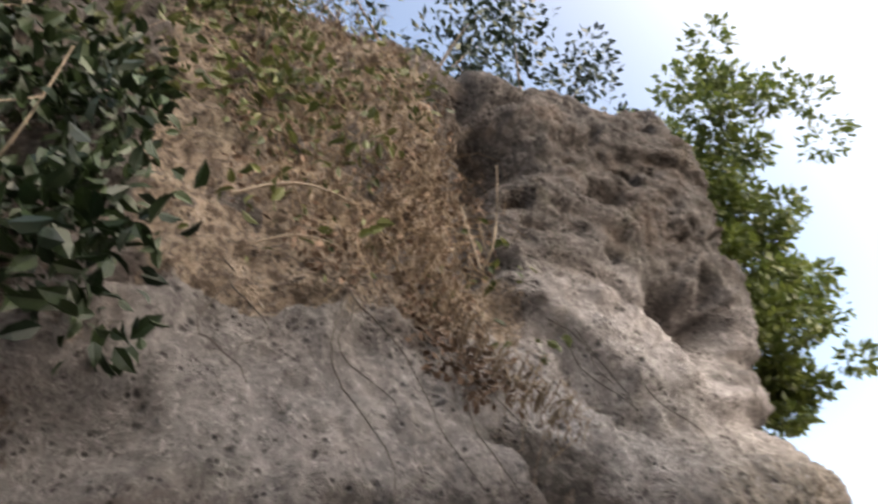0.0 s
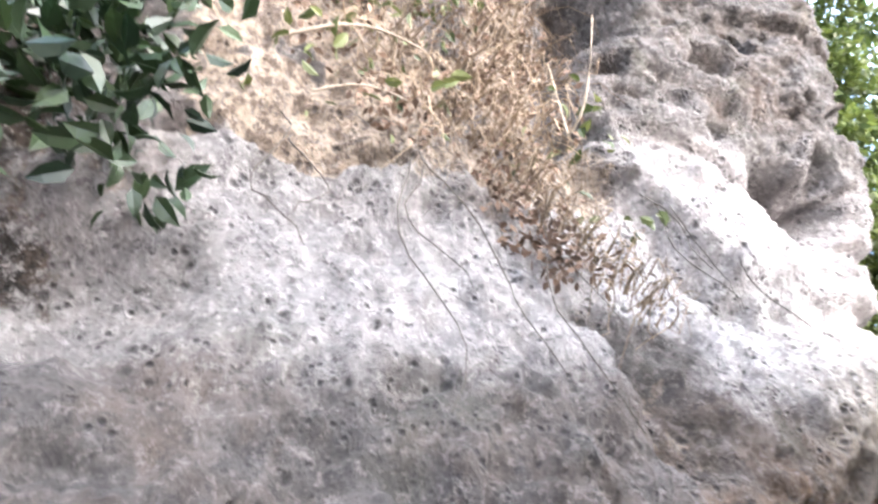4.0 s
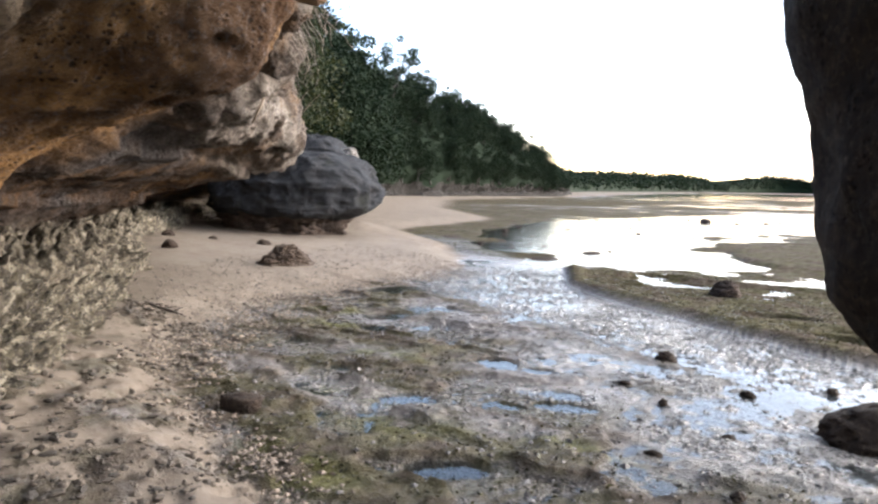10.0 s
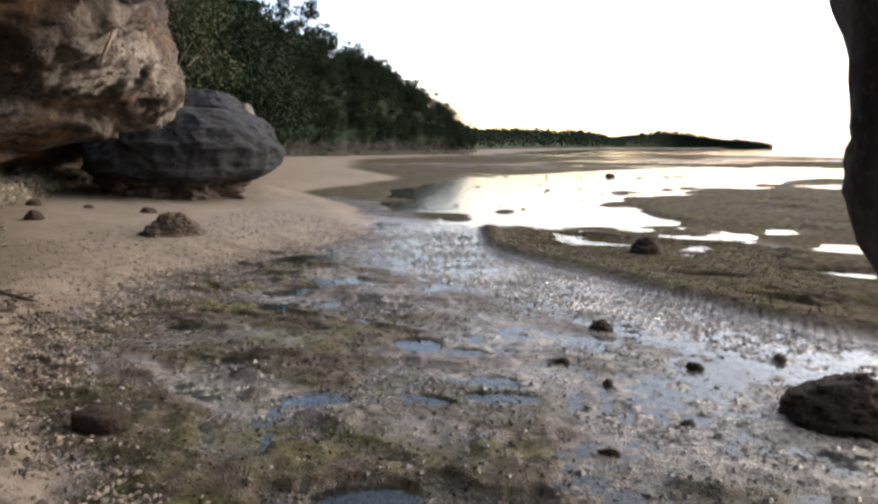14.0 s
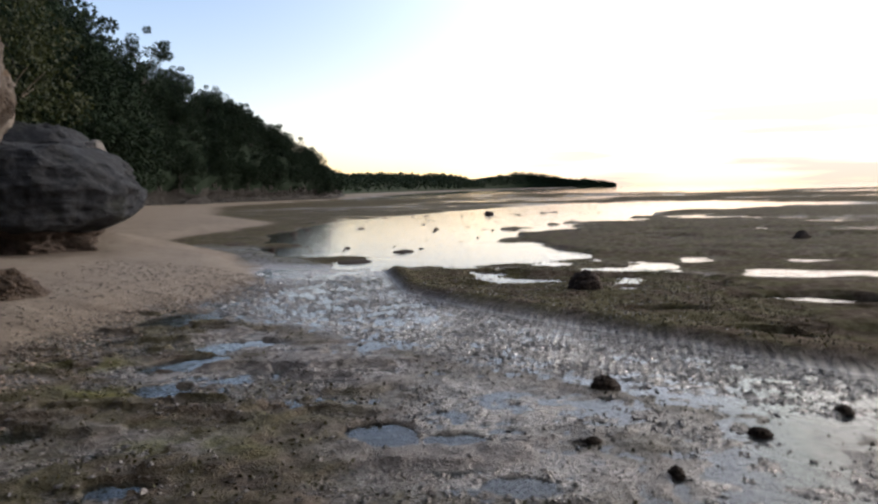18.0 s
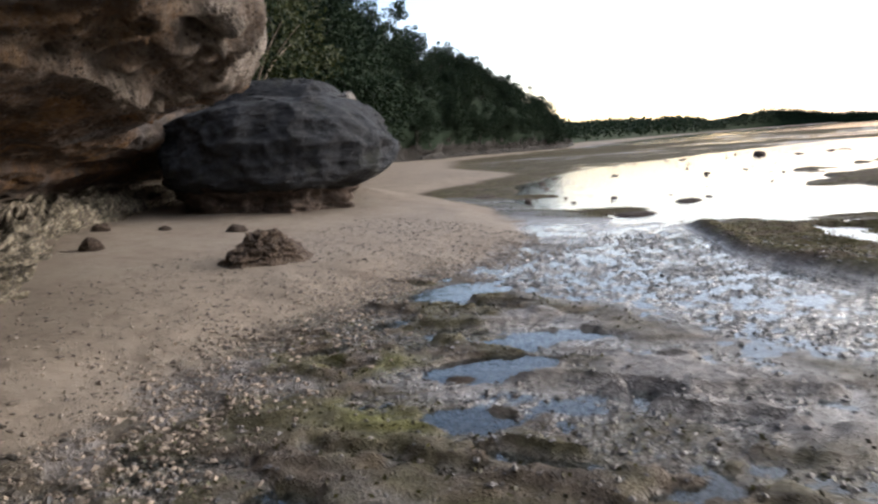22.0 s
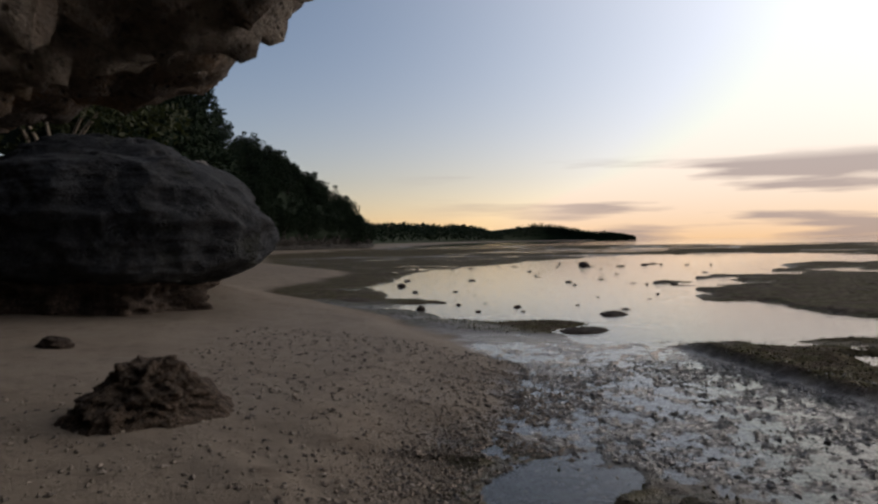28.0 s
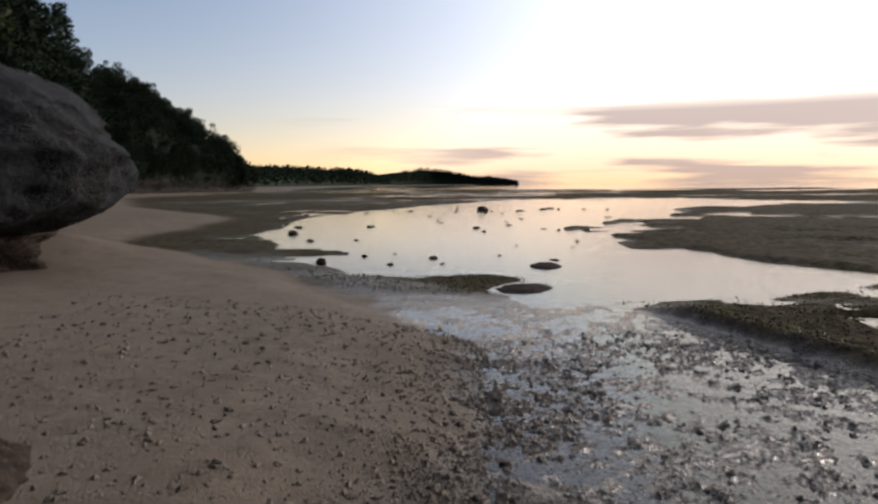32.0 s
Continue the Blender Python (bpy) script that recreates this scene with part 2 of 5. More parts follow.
# ---- materials ----
class Mat:
    """A node material with short helpers."""

    def __init__(self, name):
        self.m = bpy.data.materials.new(name)
        self.m.use_nodes = True
        self.nt = self.m.node_tree
        self.bsdf = self.nt.nodes["Principled BSDF"]
        self.out = self.nt.nodes["Material Output"]

    def node(self, kind, **inputs):
        n = self.nt.nodes.new(kind)
        for k, v in inputs.items():
            self.put(n, k.replace("_", " "), v)
        return n

    def put(self, n, key, v):
        if isinstance(v, bpy.types.NodeSocket):
            self.nt.links.new(v, n.inputs[key])
        else:
            n.inputs[key].default_value = v

    def coords(self, scale=(1, 1, 1), which="Object"):
        c = self.node("ShaderNodeTexCoord")
        mp = self.node("ShaderNodeMapping", Vector=c.outputs[which], Scale=scale)
        return mp.outputs[0]

    def noise(self, vec, scale, detail=5.0, rough=0.6, lo=0.3, hi=0.7):
        n = self.node("ShaderNodeTexNoise", Vector=vec, Scale=scale, Detail=detail, Roughness=rough)
        return self.ramp(n.outputs["Fac"], lo, hi)

    def voronoi(self, vec, scale, lo=0.0, hi=0.6):
        n = self.node("ShaderNodeTexVoronoi", Vector=vec, Scale=scale)
        return self.ramp(n.outputs["Distance"], lo, hi)

    def ramp(self, value, lo, hi, a=0.0, b=1.0):
        n = self.node("ShaderNodeMapRange", Value=value)
        for k, v in (("From Min", lo), ("From Max", hi), ("To Min", a), ("To Max", b)):
            n.inputs[k].default_value = v
        return n.outputs[0]

    def attr(self, name):
        n = self.node("ShaderNodeAttribute")
        n.attribute_name = name
        return n.outputs["Fac"]

    def mix(self, fac, a, b):
        n = self.nt.nodes.new("ShaderNodeMix")
        n.data_type = "RGBA"
        for k, v in (("Factor", fac), ("A", a), ("B", b)):
            if isinstance(v, tuple) and len(v) == 3:
                v = (*v, 1)
            self.put(n, k, v)
        return n.outputs["Result"]

    def math(self, op, a, b=0.0):
        n = self.nt.nodes.new("ShaderNodeMath")
        n.operation = op
        self.put(n, 0, a)
        self.put(n, 1, b)
        return n.outputs[0]

    def bump(self, height, strength, distance, normal=None):
        n = self.node("ShaderNodeBump", Height=height, Strength=strength, Distance=distance)
        if normal is not None:
            self.put(n, "Normal", normal)
        return n.outputs[0]

    def finish(self, color, rough, normal=None, **more):
        self.put(self.bsdf, "Base Color", (*color, 1) if isinstance(color, tuple) and len(color) == 3 else color)
        self.put(self.bsdf, "Roughness", rough)
        if normal is not None:
            self.put(self.bsdf, "Normal", normal)
        for k, v in more.items():
            self.put(self.bsdf, k.replace("_", " "), v)
        return self.m


def rock_material(name, light, dark, stain, rough=0.9, moss=0.0, pit=1.0, cliff=False):
    m = Mat(name)
    c = m.coords()
    big = m.noise(c, 0.9, 6, 0.62)
    mid = m.noise(c, 4.5, 8, 0.7)
    clot = m.noise(c, 8.5, 9, 0.78, 0.42, 0.62)
    fine = m.noise(c, 30, 5, 0.65, 0.25, 0.75)
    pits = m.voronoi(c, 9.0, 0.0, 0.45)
    shaded_pits = m.math("MULTIPLY", m.math("MAXIMUM", m.voronoi(c, 10.0, 0.26, 0.10), m.voronoi(c, 21.0, 0.30, 0.12)), m.noise(c, 3.1, 4, 0.6, 0.44, 0.54))
    crack = m.noise(m.coords((1.0, 1.0, 0.45)), 5.5, 7, 0.75, 0.50, 0.60)

    def tone(lo, hi, clots=0.55):
        t = m.mix(mid, lo, hi)
        t = m.mix(m.math("MULTIPLY", big, 0.45), t, tuple(0.62 * v for v in lo))
        t = m.mix(m.math("MULTIPLY", crack, 0.4), t, tuple(1.2 * v for v in hi))
        return m.mix(m.math("MULTIPLY", clot, clots), t, tuple(0.75 * v for v in lo))

    col = tone(dark, light)
    warm = m.noise(c, 1.7, 4, 0.6, 0.48, 0.66)
    col = m.mix(m.math("MULTIPLY", warm, 0.22), col, stain)
    if cliff:
        # bare slab, spongy foot, ochre undercut, soil behind the scrub
        col = m.mix(m.attr("bare"), col, tone((0.32, 0.297, 0.305), (0.66, 0.615, 0.615), 0.5))
        foot = m.mix(m.noise(c, 2.2, 5, 0.6, 0.4, 0.6), tone((0.040, 0.035, 0.025), (0.34, 0.295, 0.21)), tone((0.06, 0.051, 0.039), (0.48, 0.41, 0.31)))
        # shade of the sponge's holes painted as black mottles, between cream ribs
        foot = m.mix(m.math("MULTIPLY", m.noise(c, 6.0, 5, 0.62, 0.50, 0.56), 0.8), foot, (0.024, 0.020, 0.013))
        foot = m.mix(m.math("MULTIPLY", m.noise(c, 10.0, 5, 0.62, 0.53, 0.60), 0.7), foot, (0.46, 0.41, 0.32))
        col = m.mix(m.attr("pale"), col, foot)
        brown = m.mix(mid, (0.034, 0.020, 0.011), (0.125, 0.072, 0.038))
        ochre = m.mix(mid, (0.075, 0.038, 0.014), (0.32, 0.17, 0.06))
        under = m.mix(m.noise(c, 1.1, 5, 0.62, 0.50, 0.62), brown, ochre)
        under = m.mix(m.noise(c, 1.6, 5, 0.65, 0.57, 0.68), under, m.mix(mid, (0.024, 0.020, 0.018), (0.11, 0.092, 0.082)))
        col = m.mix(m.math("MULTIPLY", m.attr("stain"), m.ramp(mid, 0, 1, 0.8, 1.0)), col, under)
        streak = m.noise(m.coords((1, 1, 0.18)), 9, 6, 0.7, 0.36, 0.64)
        # cream wall under the prow, part of its light put into the colour
        cream = m.mix(streak, (0.17, 0.12, 0.07), (0.52, 0.40, 0.27))
        col = m.mix(m.math("MULTIPLY", m.attr("lit_drip_wall"), 0.85), col, cream)
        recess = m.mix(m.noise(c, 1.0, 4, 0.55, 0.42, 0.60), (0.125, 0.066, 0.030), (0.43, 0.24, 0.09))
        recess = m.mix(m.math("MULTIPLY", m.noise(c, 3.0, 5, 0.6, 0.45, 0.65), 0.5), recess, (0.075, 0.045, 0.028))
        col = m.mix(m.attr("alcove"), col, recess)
        # grey drip curtain, colour raised where the overhang keeps the light off
        hang = m.mix(streak, (0.13, 0.112, 0.095), (0.46, 0.40, 0.345))
        col = m.mix(m.math("MULTIPLY", m.attr("curtain"), 0.85), col, hang)
        # earth under the shrub, with the hollow's shade put into its colour
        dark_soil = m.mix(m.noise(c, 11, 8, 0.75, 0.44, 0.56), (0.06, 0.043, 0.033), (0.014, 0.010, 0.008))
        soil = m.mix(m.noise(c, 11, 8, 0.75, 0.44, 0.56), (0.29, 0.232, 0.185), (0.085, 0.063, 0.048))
        soil = m.mix(m.ramp(m.attr("shaded_soil"), 0.2, 0.6), soil, dark_soil)
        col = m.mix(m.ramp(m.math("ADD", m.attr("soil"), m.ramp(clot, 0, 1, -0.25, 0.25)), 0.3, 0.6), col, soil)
    if moss:
        g = m.noise(c, 2.3, 5, 0.6, 0.55, 0.68)
        col = m.mix(m.math("MULTIPLY", g, moss), col, (0.07, 0.08, 0.025))
    col = m.mix(m.math("MULTIPLY", fine, 0.22), col, tuple(0.45 * v for v in dark))
    fleck = m.noise(c, 24, 5, 0.75, 0.54, 0.62)
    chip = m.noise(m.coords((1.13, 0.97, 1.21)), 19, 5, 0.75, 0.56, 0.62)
    pale = tuple(1.35 * v for v in light)
    if cliff:
        pale = m.mix(m.attr("bare"), pale, (0.78, 0.74, 0.73))
    col = m.mix(m.math("MULTIPLY", fleck, 0.5), col, pale)
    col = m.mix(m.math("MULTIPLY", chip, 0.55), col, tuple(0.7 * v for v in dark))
    # small pits: their shade goes into the colour, their depth into the bump
    col = m.mix(m.math("MULTIPLY", shaded_pits, 0.75), col, tuple(0.3 * v for v in dark))
    grit = m.noise(c, 75, 4, 0.7, 0.3, 0.7)
    h = m.math("ADD", m.math("MULTIPLY", mid, 0.28), m.math("ADD", m.math("MULTIPLY", fine, 0.24), m.math("MULTIPLY", grit, 0.12)))
    h = m.math("SUBTRACT", h, m.math("MULTIPLY", clot, 0.25))
    h = m.math("SUBTRACT", m.math("ADD", h, m.math("MULTIPLY", pits, 0.3 * pit)), m.math("MULTIPLY", shaded_pits, 0.6))
    return m.finish(col, rough, m.bump(h, 0.9, 0.09), Specular_IOR_Level=0.25)


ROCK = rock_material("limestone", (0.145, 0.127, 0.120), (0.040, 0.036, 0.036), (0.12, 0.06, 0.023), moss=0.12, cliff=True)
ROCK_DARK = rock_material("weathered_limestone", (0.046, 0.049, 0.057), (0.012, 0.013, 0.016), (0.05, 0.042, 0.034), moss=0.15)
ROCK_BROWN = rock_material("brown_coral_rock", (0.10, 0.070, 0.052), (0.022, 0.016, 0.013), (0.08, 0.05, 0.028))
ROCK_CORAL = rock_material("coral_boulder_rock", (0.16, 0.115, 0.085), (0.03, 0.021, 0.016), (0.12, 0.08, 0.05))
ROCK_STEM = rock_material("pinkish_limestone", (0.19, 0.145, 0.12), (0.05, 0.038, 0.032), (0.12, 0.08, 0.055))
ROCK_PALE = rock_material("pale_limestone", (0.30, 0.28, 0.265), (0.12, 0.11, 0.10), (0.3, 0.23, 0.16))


def ground_material():
    m = Mat("shore_ground")
    c = m.coords()
    sand_w, algae_w, wet_w = m.attr("sand"), m.attr("algae"), m.attr("wet")
    n1 = m.noise(c, 0.8, 5)
    n2 = m.noise(c, 6.0, 6, 0.65)
    n3 = m.noise(c, 55.0, 4, 0.7, 0.25, 0.75)
    speck = m.voronoi(c, 38.0, 0.05, 0.35)
    sand = m.mix(n1, (0.138, 0.114, 0.093), (0.178, 0.150, 0.123))
    sand = m.mix(m.math("MULTIPLY", n3, 0.35), sand, (0.12, 0.095, 0.073))
    sand = m.mix(m.math("MULTIPLY", n2, 0.18), sand, (0.33, 0.28, 0.235))
    sand = m.mix(m.math("MULTIPLY", m.noise(c, 3.3, 6, 0.7, 0.54, 0.62), 0.35), sand, (0.085, 0.066, 0.05))
    reef = m.mix(n2, (0.050, 0.044, 0.041), (0.215, 0.190, 0.180))
    reef = m.mix(m.math("MULTIPLY", m.ramp(speck, 0, 1, 1, 0), 0.45), reef, (0.34, 0.31, 0.295))
    reef = m.mix(m.math("MULTIPLY", m.noise(c, 13, 6, 0.7, 0.5, 0.6), 0.5), reef, (0.035, 0.029, 0.027))
    green = m.mix(n2, (0.024, 0.021, 0.009), (0.080, 0.071, 0.027))
    brown = m.mix(n2, (0.020, 0.014, 0.009), (0.085, 0.062, 0.038))
    patch = m.noise(c, 1.6, 5, 0.6, 0.42, 0.56)
    weed = m.mix(patch, brown, green)
    col = m.mix(m.math("MULTIPLY", algae_w, m.ramp(n2, 0, 1, 1.0, 0.75)), reef, weed)
    # pale wet sand, brightened to paint in some of the sky's sheen
    wet_sheen = m.mix(m.noise(c, 22, 6, 0.7, 0.4, 0.6), (0.11, 0.10, 0.096), (0.38, 0.355, 0.34))
    col = m.mix(m.math("MULTIPLY", m.ramp(wet_w, 0.55, 1.0), m.ramp(algae_w, 0, 1, 1.0, 0.4)), col, wet_sheen)
    col = m.mix(m.math("MULTIPLY", m.attr("moss"), m.ramp(n2, 0, 1, 0.95, 0.6)), col, m.mix(n2, (0.045, 0.046, 0.011), (0.15, 0.147, 0.042)))
    col = m.mix(sand_w, col, sand)
    rough = m.ramp(wet_w, 0, 1, 0.85, 0.13)
    rip = m.node("ShaderNodeTexWave", Vector=m.coords((1.0, 1.9, 1)), Scale=3.0, Distortion=2.6, Detail=1.5)
    h = m.math("ADD", m.math("MULTIPLY", n2, m.ramp(sand_w, 0, 1, 0.5, 0.22)), m.math("MULTIPLY", n3, m.ramp(sand_w, 0, 1, 0.3, 0.16)))
    h = m.math("ADD", h, m.math("MULTIPLY", m.ramp(speck, 0, 1, 1, 0), m.ramp(sand_w, 0, 1, 0.6, 0.05)))
    h = m.math("ADD", h, m.math("MULTIPLY", rip.outputs["Fac"], m.math("MULTIPLY", m.attr("ripple"), 0.8)))
    lumps = m.math("ADD", m.noise(c, 24, 4, 0.65, 0.35, 0.65), m.math("MULTIPLY", m.noise(c, 9, 3, 0.6, 0.35, 0.65), 0.8))
    h = m.math("ADD", h, m.math("MULTIPLY", lumps, m.math("MULTIPLY", m.ramp(wet_w, 0.5, 1.0), 0.85)))
    spec = m.math("MULTIPLY", m.ramp(wet_w, 0, 1, 0.12, 1.0), m.ramp(algae_w, 0, 1, 1.0, 0.12))
    return m.finish(col, rough, m.bump(h, 0.8, 0.05), Specular_IOR_Level=spec)


GROUND = ground_material()


def water_material():
    m = Mat("sea_water")
    c = m.coords((1, 1, 1))
    rip = m.noise(c, 8.0, 3, 0.5, 0.2, 0.8)
    nor = m.bump(rip, 0.16, 0.02)
    fres = m.node("ShaderNodeFresnel", IOR=1.33, Normal=nor)
    glo = m.node("ShaderNodeBsdfGlossy", Roughness=0.03, Normal=nor, Color=(1, 1, 1, 1))
    tra = m.node("ShaderNodeBsdfTransparent", Color=(0.82, 0.87, 0.88, 1))
    mx = m.node("ShaderNodeMixShader")
    m.put(mx, 0, fres.outputs[0])
    m.put(mx, 1, tra.outputs[0])
    m.put(mx, 2, glo.outputs[0])
    m.put(m.out, "Surface", mx.outputs[0])
    return m.m


WATER = water_material()


def leaf_material(name, a, b, rough=0.45, through=0.25, spec=0.35):
    m = Mat(name)
    info = m.node("ShaderNodeNewGeometry")
    c = m.coords()
    v = m.noise(c, 1.2, 3)
    col = m.mix(info.outputs["Random Per Island"], a, b)
    col = m.mix(m.math("MULTIPLY", v, 0.5), col, tuple(0.5 * x for x in a))
    m.finish(col, rough, Specular_IOR_Level=spec)
    t = m.node("ShaderNodeBsdfTranslucent", Color=col)
    mx = m.node("ShaderNodeMixShader")
    m.put(mx, 0, through)
    m.put(mx, 1, m.bsdf.outputs[0])
    m.put(mx, 2, t.outputs[0])
    m.put(m.out, "Surface", mx.outputs[0])
    return m.m


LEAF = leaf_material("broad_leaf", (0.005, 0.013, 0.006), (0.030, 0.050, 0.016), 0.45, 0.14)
# yellow-green leaf with sunlight put into its base colour
LEAF_SUNLIT = leaf_material("sunlit_leaf", (0.055, 0.085, 0.018), (0.15, 0.18, 0.045), 0.5, 0.4)
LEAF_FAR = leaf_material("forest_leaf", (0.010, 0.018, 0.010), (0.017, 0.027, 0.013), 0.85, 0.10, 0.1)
LEAF_OLIVE = leaf_material("olive_leaf", (0.022, 0.028, 0.010), (0.046, 0.053, 0.017), 0.6, 0.3, 0.2)
LEAF_SCRUB = leaf_material("scrub_leaf", (0.028, 0.042, 0.012), (0.115, 0.125, 0.038), 0.5, 0.3)
LITTER = leaf_material("dead_leaf", (0.06, 0.04, 0.028), (0.27, 0.185, 0.14), 0.8, 0.1, 0.15)
VINE = leaf_material("grey_vine", (0.06, 0.05, 0.04), (0.20, 0.165, 0.13), 0.8, 0.1)
STRAW = leaf_material("dry_stem", (0.13, 0.092, 0.06), (0.33, 0.25, 0.175), 0.8, 0.1)


def bark_material():
    m = Mat("bark")
    c = m.coords((1, 1, 0.3))
    n = m.noise(c, 14, 5)
    col = m.mix(n, (0.10, 0.075, 0.05), (0.27, 0.22, 0.17))
    return m.finish(col, 0.9, m.bump(n, 0.7, 0.02))


BARK = bark_material()

# ---- ground ----
EDGE_Y = (-30, -5, -1, 0.6, 1.7, 2.1, 2.65, 3.4, 4.6, 6.3, 8.5, 11, 13, 14.4, 16.4, 18.5, 21.1, 23, 29, 36, 50, 80, 150, 400, 900, 1600)
EDGE_X = (19, 13.2, 10.4, 9.6, 8.7, 7.7, 6.4, 4.8, 3.9, 2.95, 2.55, 2.6, 2.35, 1.6, 0.4, -1.8, -5.2, -7.4, -8.5, -9.7, -23, -42, -54, -110, -190, -60)


def axis(fine_lo, fine_hi, step, lo, hi, grow=1.09):
    """Grid lines: even inside the fine stretch, wider and wider beyond it."""
    a = list(np.arange(fine_lo, fine_hi, step))
    s = step
    while a[-1] < hi:
        s *= grow
        a.append(a[-1] + s)
    s = step
    while a[0] > lo:
        s *= grow
        a.insert(0, a[0] - s)
    return np.array(a)


def in_pool(x, y, cx, cy, rx, ry, turn=0.0):
    c, s = math.cos(radians(turn)), math.sin(radians(turn))
    u, v = (x - cx) * c + (y - cy) * s, -(x - cx) * s + (y - cy) * c
    return 1 - smooth(0.7, 1.02, np.sqrt((u / rx) ** 2 + (v / ry) ** 2))


# tide pools on the near shelf: centre, half axes, turn
POOLS = (
    (5.4, 6.45, 0.33, 0.20, 10), (5.05, 7.3, 0.55, 0.36, 35), (5.95, 6.08, 0.40, 0.17, 0), (5.05, 5.2, 0.24, 0.16, 30), (3.55, 7.1, 0.18, 0.28, -20),
    (3.55, 8.0, 0.18, 0.27, -20), (3.4, 9.5, 0.5, 0.75, -20), (5.85, 6.87, 0.18, 0.13, 0), (6.15, 7.15, 0.22, 0.12, 0), (5.1, 8.2, 0.42, 0.2, 20),
    (4.9, 7.95, 0.4, 0.18, 30), (6.6, 6.0, 0.34, 0.14, 45), (7.65, 5.75, 0.38, 0.27, -10), (6.4, 4.6, 0.32, 0.13, 20), (8.7, 5.1, 0.28, 0.13, 0),
    (8.2, 5.8, 0.26, 0.13, 10), (8.9, 4.8, 0.3, 0.15, 15), (7.6, 4.1, 0.28, 0.1, 20), (8.75, 3.0, 0.36, 0.2, 30), (8.4, 4.5, 0.26, 0.12, 10),
    (4.0, 8.9, 0.4, 0.2, 10), (2.75, 9.95, 0.14, 0.16, 0), (2.95, 12.0, 0.3, 0.35, 0),
)
# the lagoon's shoreward side, and the edge of the weed bank off it
LAGOON_Y = (15, 16.7, 17.5, 18.3, 19.3, 22, 24.7, 27, 38, 45, 60, 75)
LAGOON_X = (3.4, 2.1, 1.2, 0.2, -1.0, -2.5, -3.8, -5.3, -7.0, -6.0, -2.0, 4.0)
OUTER_Y = (18.6, 18.9, 19.3, 20.2, 21.5, 25.3, 29.7, 32.7, 39.5, 50.4, 81)
OUTER_X = (15, 11, 8.7, 7.6, 7.1, 5.9, 4.2, 5.4, 9.7, 16.8, 35)


def ground_fields(x, y):
    """Height and cover at plan points: z, sand, algae, wet, moss."""
    p = np.stack([x, y, 0 * x], -1)
    wob = (fbm(p * 0.9, 3, 5) - 0.5) * 0.9 + (fbm(p * 3.1, 3, 6) - 0.5) * 0.35
    d = np.interp(y, EDGE_Y, EDGE_X) - x + wob
    near = smooth(30, 14, np.hypot(x - 6, y - 6))
    sand = smooth(-0.16, 0.34, d + near * (0.55 * (fbm(p * 4.6, 4, 11) - 0.5) + 0.5 * (fbm(p * 1.9, 3, 12) - 0.5) * smooth(3.6, 2.4, y)))
    zs = 0.03 + 0.13 * smooth(0, 1.6, d) + np.clip(0.045 * d, 0, 0.75) + 0.035 * (fbm(p * 1.3, 4, 7) - 0.5)
    zs = zs + 0.014 * (fbm(p * 7, 3, 8) - 0.5) + 0.42 * np.exp(-(((x + 5.6) / 2.2) ** 2 + ((y - 17.6) / 1.6) ** 2))
    stony = smooth(4.2, 2.6, y) * smooth(12.5, 11, x) + np.exp(-(((x - 2.9) / 1.1) ** 2 + ((y - 4.4) / 0.5) ** 2))
    sand_height = sand
    sand = sand * (1 - 0.75 * np.clip(stony, 0, 1) * smooth(0.47, 0.58, fbm(p * 2.9, 4, 13)))
    zs = zs + stony * (0.085 * (fbm(p * 3.2, 4, 9, True) - 0.55) - 0.05 * smooth(0.56, 0.66, fbm(p * 6.5, 3, 10)))
    far = np.hypot(x - 6, y - 6)
    # outer flats: long low banks and shallow water
    bank = fbm(np.stack([x * 0.045 + 0.02 * y, y * 0.12 - 0.03 * x, 0 * x], -1), 4, 21)
    zr = 0.55 * (bank - 0.425) * smooth(8, 30, far) + 0.07 * (fbm(p * 0.9, 4, 22) - 0.5)
    algae = smooth(-0.06, 0.005, zr)
    wet = 1 - smooth(-0.02, 0.012, zr)
    # near shelf
    shelf = 1 - smooth(0, 1, (x - 3) * 0.30 + (y - 9.1) * 0.62 + 0.3 * wob)
    shelf = shelf * smooth(16, 10, x)
    rough = fbm(p * 2.4, 5, 23)
    # broken plates of rock with sunk gaps between them
    wx, wy = x + 0.7 * (fbm(p * 1.7, 3, 33) - 0.5), y + 0.5 * (fbm(p * 1.7 + 9, 3, 34) - 0.5)
    plate = smooth(0.455, 0.485, fbm(np.stack([wx * 1.15 + 0.4 * wy, wy * 2.5 - 0.45 * wx, 0 * x], -1), 3, 26))
    upper = smooth(0.56, 0.575, fbm(np.stack([wx * 1.5, wy * 2.7 - 0.5 * wx, 0 * x + 4], -1), 3, 35))
    zsh = 0.004 + 0.036 * plate + 0.035 * upper * plate + 0.04 * (rough - 0.45) + 0.026 * (fbm(p * 7, 4, 24, True) - 0.6) + 0.03 * (fbm(p * 15, 2, 28) - 0.5)
    for q in POOLS:
        zsh = zsh - 0.095 * smooth(0.50, 0.66, in_pool(x + 0.4 * wob, y + 0.3 * wob, *q))
    zr = zr * (1 - shelf) + zsh * shelf
    algae = algae * (1 - shelf) + shelf * 0.9 * smooth(0.35, 0.49, fbm(np.stack([x * 0.6, y * 1.3, 0 * x], -1), 4, 25))
    algae = np.maximum(algae, 0.85 * shelf * smooth(-2.6, -1.2, d) * smooth(9.5, 6.5, y) * smooth(0.40, 0.50, fbm(np.stack([x * 1.2, y * 2.2, 0 * x], -1), 4, 27)))
